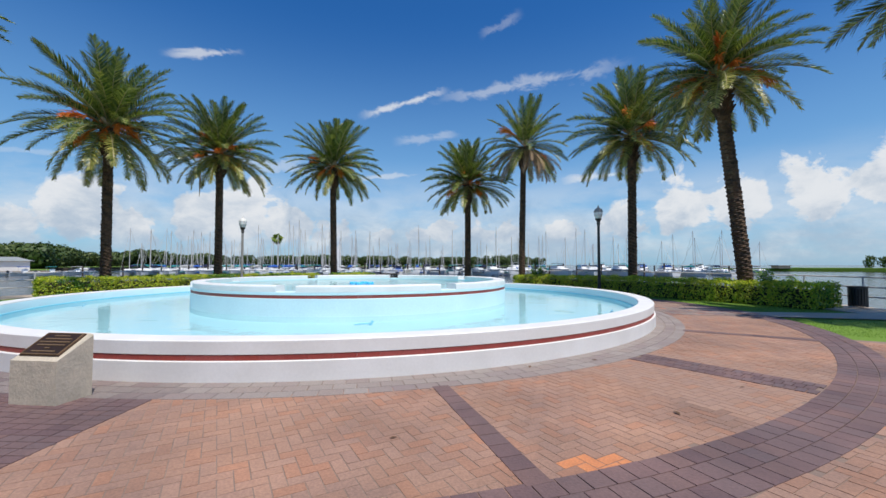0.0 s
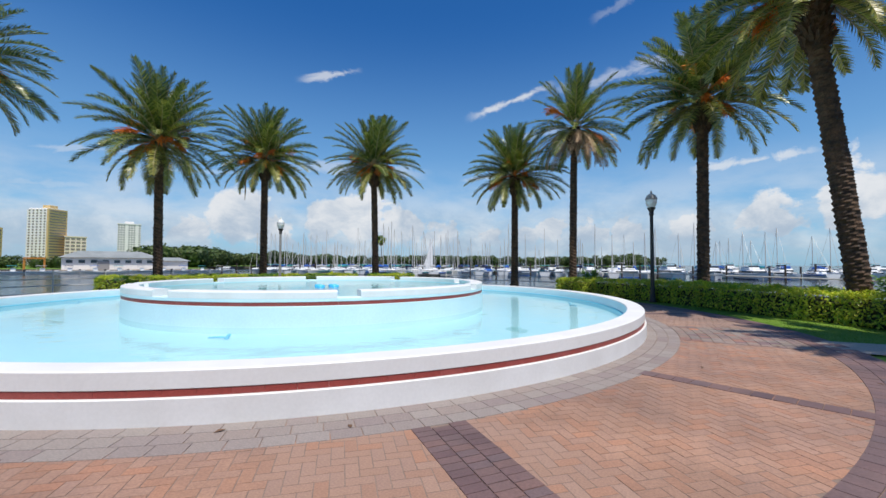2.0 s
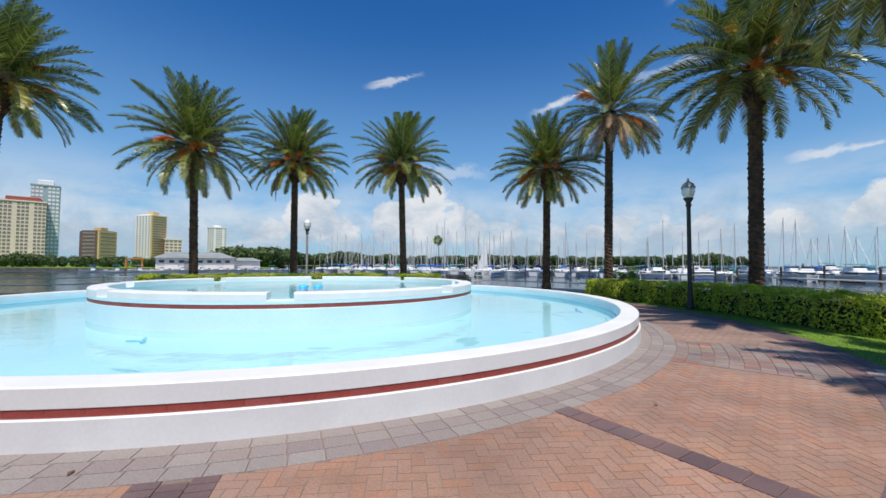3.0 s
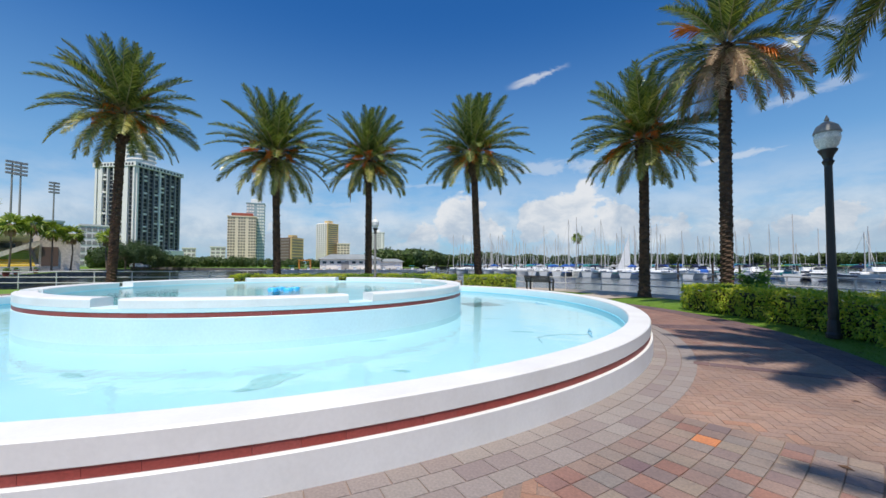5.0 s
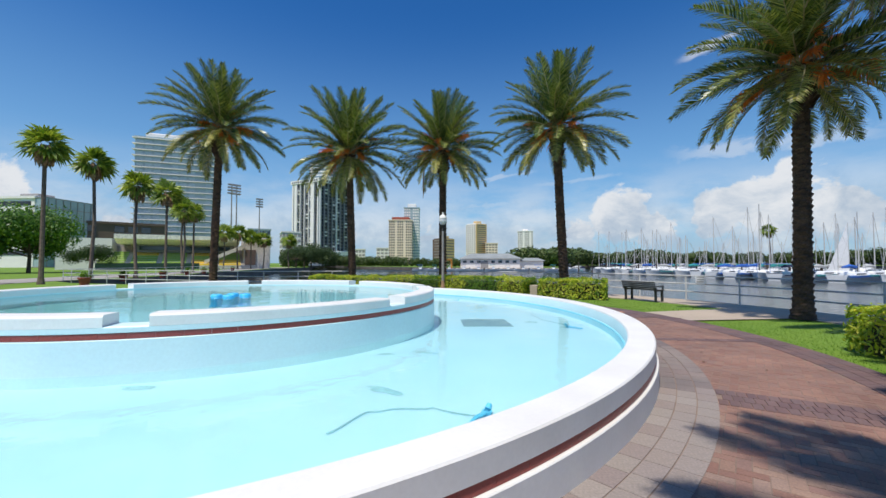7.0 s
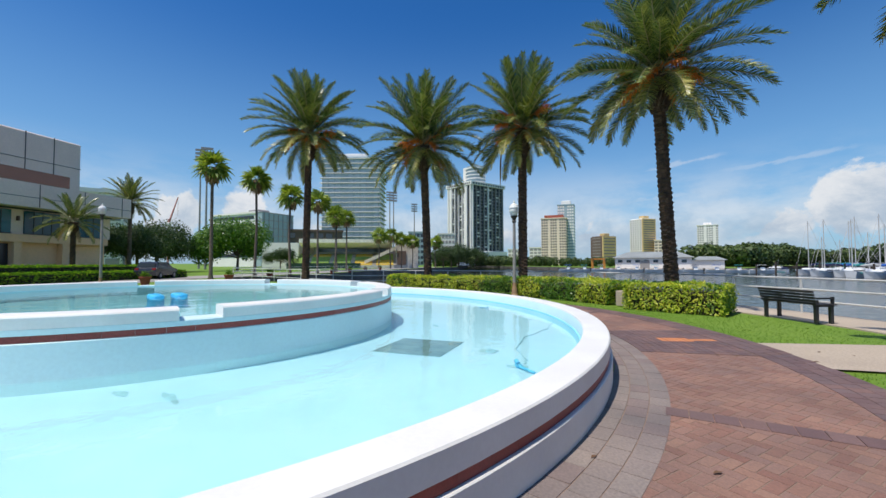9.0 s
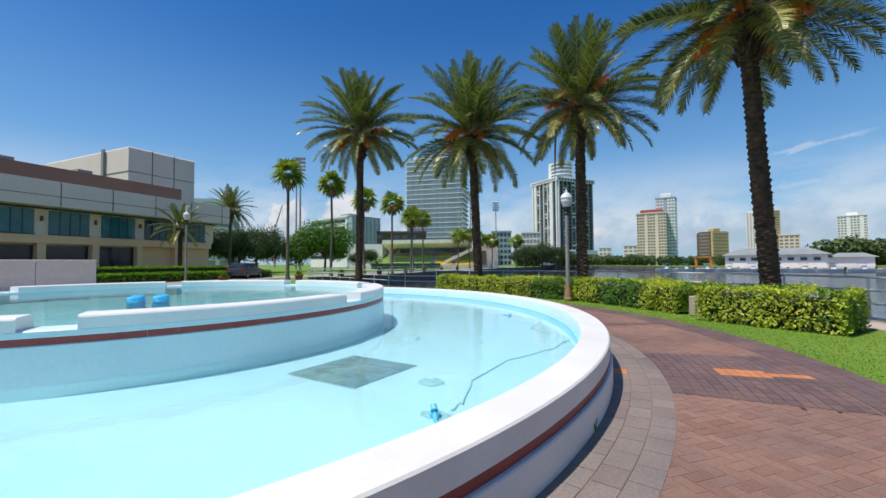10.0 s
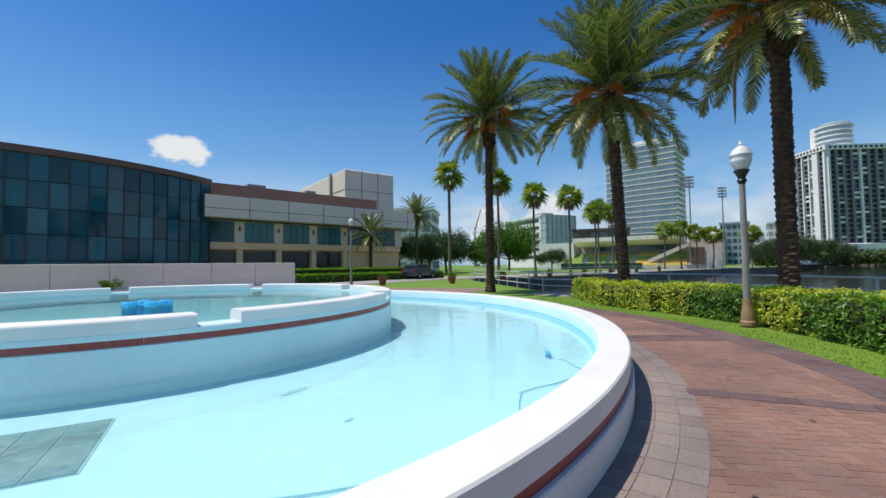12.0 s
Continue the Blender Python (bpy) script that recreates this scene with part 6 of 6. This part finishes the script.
# ---- small planting, litter ----
def shrub(x, y, h, r, seed, label):
    rng = random.Random(seed)
    ob = thing("shrub", label, "shrub", pose(x, y, 0))
    st, lf = MB(), MB()
    for k in range(9):
        a = rng.uniform(0, 6.28)
        tip = Vector((math.cos(a) * r * rng.uniform(0.3, 0.8), math.sin(a) * r * rng.uniform(0.3, 0.8), h * rng.uniform(0.5, 0.95)))
        st.tube([(0, 0, 0), tip * 0.5, tip], [0.02, 0.014, 0.006], 4)
        for _ in range(110):
            p = tip * rng.uniform(0.55, 1.05) + Vector((rng.gauss(0, 0.09), rng.gauss(0, 0.09), rng.gauss(0, 0.08)))
            e1 = Vector((rng.gauss(0, 1), rng.gauss(0, 1), rng.gauss(0, 0.6))).normalized() * 0.065
            e2 = e1.orthogonal().normalized() * 0.028
            lf.add([p - e1, p + e2, p + e1, p - e2], [(0, 1, 2, 3)])
    part("stems", st, BARK, ob)
    tagged(part("leaves", lf, BRIGHTLEAF, ob), kind="stuff")


shrub(12.35, 14.4, 1.15, 0.7, 81, "small leafy green shrub at a palm's foot")
shrub(6.4, 25.2, 1.25, 0.65, 82, "small leafy green shrub at a palm's foot")
shrub(-7.6, -9.8, 0.9, 0.8, 83, "low green fan-leaved shrub before the garden wall")
solid("pedestal", MB().box(0, 0, 0, 0.34, 0.34, 0.5, ch=0.02), CONCRETE, "low square concrete pedestal between two hedges", "pedestal", at=pose(-7.1, 26.2, 0, 0, 0, 30))

DRYLEAF = mat("dry_leaf", (0.17, 0.09, 0.045), (0.10, 0.055, 0.03), 0.8, 6, 30)
rng = random.Random(15)
leaf_mesh = MB().add([(-0.035, 0, 0.002), (0, 0.016, 0.01), (0.04, 0, 0.004), (0, -0.016, 0.008)], [(0, 1, 2), (0, 2, 3)]).mesh("fallen_leaf", [DRYLEAF])
for k in range(60):
    p = polar(rng.uniform(9.0, 13.0), rng.uniform(-95, 120))
    tagged(new("fallen_leaf", leaf_mesh), "small dry brown leaf lying on the paving", "leaf", "fallen leaves").matrix_world = pose(p.x, p.y, 0.001, 0, 0, rng.uniform(0, 360)) @ Matrix.Scale(rng.uniform(0.7, 1.5), 4)
for x, y, s in ((2.35, 21.05, 1.0), (1.05, 21.85, 0.7), (-4.2, 22.5, 0.6)):
    mb = MB()
    for k in range(14):
        a, h = rng.uniform(0, 6.28), rng.uniform(0.1, 0.22)
        d = Vector((math.cos(a), math.sin(a), 0)) * rng.uniform(0.02, 0.07)
        w = Vector((-d.y, d.x, 0)).normalized() * 0.006
        mb.add([-w, w, d + Vector((0, 0, h))], [(0, 1, 2)])
    solid("weed", mb, GRASS, "tuft of weed in the joint at the fountain wall", "weed", at=pose(x, y, 0) @ Matrix.Scale(s, 4))

# ---- lawn blades ----
rng = random.Random(21)
mb = MB()
for _ in range(60000):
    a, r = rng.uniform(-28, 172), 11.72 + 3.3 * rng.random() ** 1.4
    if 71.3 < a < 80.7 or -14.5 < a < -8.5:
        continue
    p = polar(r, a, -0.03)
    h, t = rng.uniform(0.012, 0.03), rng.uniform(0, 6.28)
    u = Vector((math.cos(t), math.sin(t), 0)) * 0.006
    w = Vector((rng.gauss(0, 0.018), rng.gauss(0, 0.018), h))
    mb.add([p - u, p + u, p + w], [(0, 1, 2)])
solid("grass", mb, GRASS, "short bright green grass blades of the lawn", "grass", "stuff")


# ---- paving ----
def rim_of(a):
    """Radius at which the dark outer border begins, by bearing in degrees."""
    a = (a + 180) % 360 - 180
    f = max(0.0, min(1.0, (a + 22) / 45)) if a < 150 else 1.0
    return 11.58 - 0.38 * f * f * (3 - 2 * f)


RADIALS = [(-98.5, 6.2, 0), (-8.7, 6.0, 0), (81.0, 6.2, 0), (170.5, 6.0, 0), (-53.3, 0.27, 1), (35.0, 0.30, 1), (125.0, 0.30, 1), (-142.0, 0.30, 1),
           (-73.9, 0.10, 2), (-33.3, 0.12, 2), (12.5, 0.10, 2), (57.4, 0.12, 2), (104.6, 0.12, 2), (146.0, 0.12, 2), (-120.0, 0.12, 2)]     # bearing, half width (degrees for 0, metres else), kind


def in_radial(r, a):
    for b, w, kind in RADIALS:
        d = (a - b + 180) % 360 - 180
        if kind == 0 and abs(d) < w - 0.5 or kind and abs(math.sin(radians(d)) * r) < w - 0.1 and abs(d) < 20:
            return True
    return False


pts = [tuple(polar(rim_of(a) + 0.58, a)[:2]) for a in range(-180, 180, 2)]
solid("pavement", MB().poly(pts, -0.0062), SAND, "round brick plaza round the fountain, sand between the joints", "pavement", "structure")
outer = arc(11.9, -172, -31, 60) + arc(19, -31, -172, 60)
solid("pavement_outer", MB().poly(outer, -0.0072), SAND, "brick paving outside the dark border", "pavement", "structure")
paving = bpy.data.objects["pavement"]
prng = random.Random(4)


def paver(mb, x, y, lx, ly, rot, top, mi=0):
    c, s = math.cos(rot), math.sin(rot)
    top += prng.uniform(-0.0016, 0.0008)
    o = len(mb.v)
    for a, b, z in ((lx, ly, top - 0.02), (lx - 0.006, ly - 0.006, top)):
        for u, w in ((-a / 2, -b / 2), (a / 2, -b / 2), (a / 2, b / 2), (-a / 2, b / 2)):
            mb.v.append((x + u * c - w * s, y + u * s + w * c, z))
    mb.f += [(o, o + 1, o + 5, o + 4), (o + 1, o + 2, o + 6, o + 5), (o + 2, o + 3, o + 7, o + 6), (o + 3, o, o + 4, o + 7), (o + 4, o + 5, o + 6, o + 7)]
    mb.m += [mi] * 5


def single(name, lx, ly, material):
    mb = MB()
    paver(mb, 0, 0, lx, ly, 0, 0)
    return mb.mesh(name, [material])


field, mid_field, north_field, far_field, one = MB(), MB(), MB(), MB(), single("brick", 0.197, 0.097, BRICKOBJ)
one_o = single("brick", 0.197, 0.097, ORANGE)
turn0 = radians(28)
cells = 150
for i in range(-cells, cells):
    for m in range(-75, 75):
        for kind in (0, 1):
            gx, gy = (i + 4 * m + (1.0 if kind == 0 else 3.5)) * 0.1, (i + (0.5 if kind == 0 else 1.0)) * 0.1
            r = math.hypot(gx, gy)
            if not 9.40 < r < 18.6:
                continue
            ax = gx * math.cos(turn0) - gy * math.sin(turn0)
            ay = gx * math.sin(turn0) + gy * math.cos(turn0)
            a = math.degrees(math.atan2(ay, ax))
            rot = turn0 + (0 if kind == 0 else math.pi / 2)
            edge = rim_of(a)
            if r < edge + 0.04:
                if in_radial(r, a):
                    continue
                x, y = CX + ax, CY + ay
                spot = math.hypot((x - 1.12) / 0.30, (y - 2.86) / 0.16) < 1
                if -62 < a < -49 or spot:
                    part("brick", one_o if spot else one, None, paving, at=Matrix.Translation((x, y, -0.003)) @ Matrix.Rotation(rot, 4, "Z"))
                else:
                    tone = max(0.0, min(1.0, (a + 30) / 75)) * 2 if a < 160 else 0.0
                    tone += prng.uniform(-0.3, 0.3)
                    paver(field if tone < 0.5 else (mid_field if tone < 1.5 else north_field), x, y, 0.197, 0.097, rot, -0.003)
            elif r > edge + 0.56 and -170 < a < -32 and r < 16.5:
                paver(far_field, CX + ax, CY + ay, 0.197, 0.097, rot, -0.003)
tagged(part("bricks", field, BRICK, paving, "weathered pink and tan herringbone bricks"), kind="stuff")
NORTHBRICK = mat("brick_field_worn", (0.243, 0.140, 0.106), None, 0.75, 0.5, 55, 0.3, palette=[(0.210, 0.115, 0.089), (0.262, 0.154, 0.119), (0.229, 0.147, 0.124), (0.287, 0.173, 0.128), (0.224, 0.115, 0.089)], wear=0.8)
tagged(part("bricks", north_field, NORTHBRICK, paving, "worn purple-brown herringbone bricks"), kind="stuff")
MIDBRICK = mat("brick_field_brown", (0.292, 0.193, 0.147), None, 0.78, 0.5, 55, 0.3, palette=[(0.256, 0.175, 0.130), (0.310, 0.214, 0.163), (0.269, 0.193, 0.159), (0.315, 0.222, 0.170), (0.269, 0.166, 0.124)], wear=0.9)
tagged(part("bricks", mid_field, MIDBRICK, paving, "tan-brown herringbone bricks"), kind="stuff")
tagged(part("bricks", far_field, BRICK, bpy.data.objects["pavement_outer"]), kind="stuff")
# three courses of grey blocks round the wall
KERBI = mat("grey_paver_joined", (0.218, 0.187, 0.175), None, 0.8, 0.6, 45, 0.3, palette=[(0.196, 0.167, 0.159), (0.247, 0.215, 0.196), (0.221, 0.184, 0.172), (0.201, 0.155, 0.149)], wear=1.0)
ring_rest = MB()
for c in range(3):
    r = 8.872 + 0.2 * (c + 0.5)
    cnt = int(2 * math.pi * r / 0.27)
    me = single("block", 0.267, 0.196, KERB)
    meo = single("block", 0.265, 0.195, ORANGE)
    for k in range(cnt):
        a = 360 * (k + 0.37 * c) / cnt
        a = (a + 180) % 360 - 180
        p = polar(r, a)
        spot = c == 0 and abs(a - 79.7) < 0.85
        if -92 < a < 36 or spot:
            part("block", meo if spot else me, None, paving, at=Matrix.Translation(p) @ Matrix.Rotation(radians(a + 90), 4, "Z"))
        else:
            paver(ring_rest, p.x, p.y, 0.267, 0.196, radians(a + 90), 0.0)
tagged(part("blocks", ring_rest, KERBI, paving), kind="stuff")
# dark border and spokes
dark, mixed = MB(), MB()
for c in range(3):
    cnt = 410
    for k in range(cnt):
        a = 360 * (k + 0.5 * (c % 2)) / cnt - 180
        r = rim_of(a) + 0.193 * (c + 0.5)
        p = polar(r, a)
        paver(dark, p.x, p.y, 2 * math.pi * r / cnt - 0.004, 0.190, radians(a + 90), 0.003)
for b, w, kind in RADIALS:
    edge = rim_of(b)
    if kind == 0:
        step = 0.18 if b == -8.7 else 0.113
        r = 9.48 + step / 2
        while r < edge:
            cnt = max(4, int(2 * radians(w) * r / 0.165))
            for k in range(cnt):
                a = b - w + 2 * w * (k + 0.5) / cnt
                p = polar(r, a)
                spot = b == 81.0 and 10.2 < r and abs(k - cnt / 2) < 0.8 or b == -8.7 and abs(a + 5.4) < 0.5 and abs(r - 9.96) < 0.09
                paver(mixed if spot or b == -8.7 else dark, p.x, p.y, 2 * radians(w) * r / cnt - 0.005, step - 0.004, radians(a + 90), 0.004, 1 if spot else 0)
            r += step
    else:
        rows = 1 if kind == 2 else int(round(2 * w / 0.2))
        step = 0.2 if kind == 2 else 0.1
        u, v = Vector((math.cos(radians(b)), math.sin(radians(b)))), Vector((-math.sin(radians(b)), math.cos(radians(b))))
        for j in range(rows):
            off = -w + 2 * w * (j + 0.5) / rows
            r = 9.52 + (0.5 * step if j % 2 else 0)
            while r < edge - 0.02:
                paver(dark, CX + u.x * r + v.x * off, CY + u.y * r + v.y * off, step - 0.004, 2 * w / rows - 0.004, radians(b), 0.004)
                r += step
tagged(part("border_pavers", dark, BAND, paving, "purple-brown border pavers"), kind="stuff")
tagged(part("mixed_pavers", mixed, [MIXED, ORANGE], paving, "square pavers of mixed purple, grey and red"), kind="stuff")
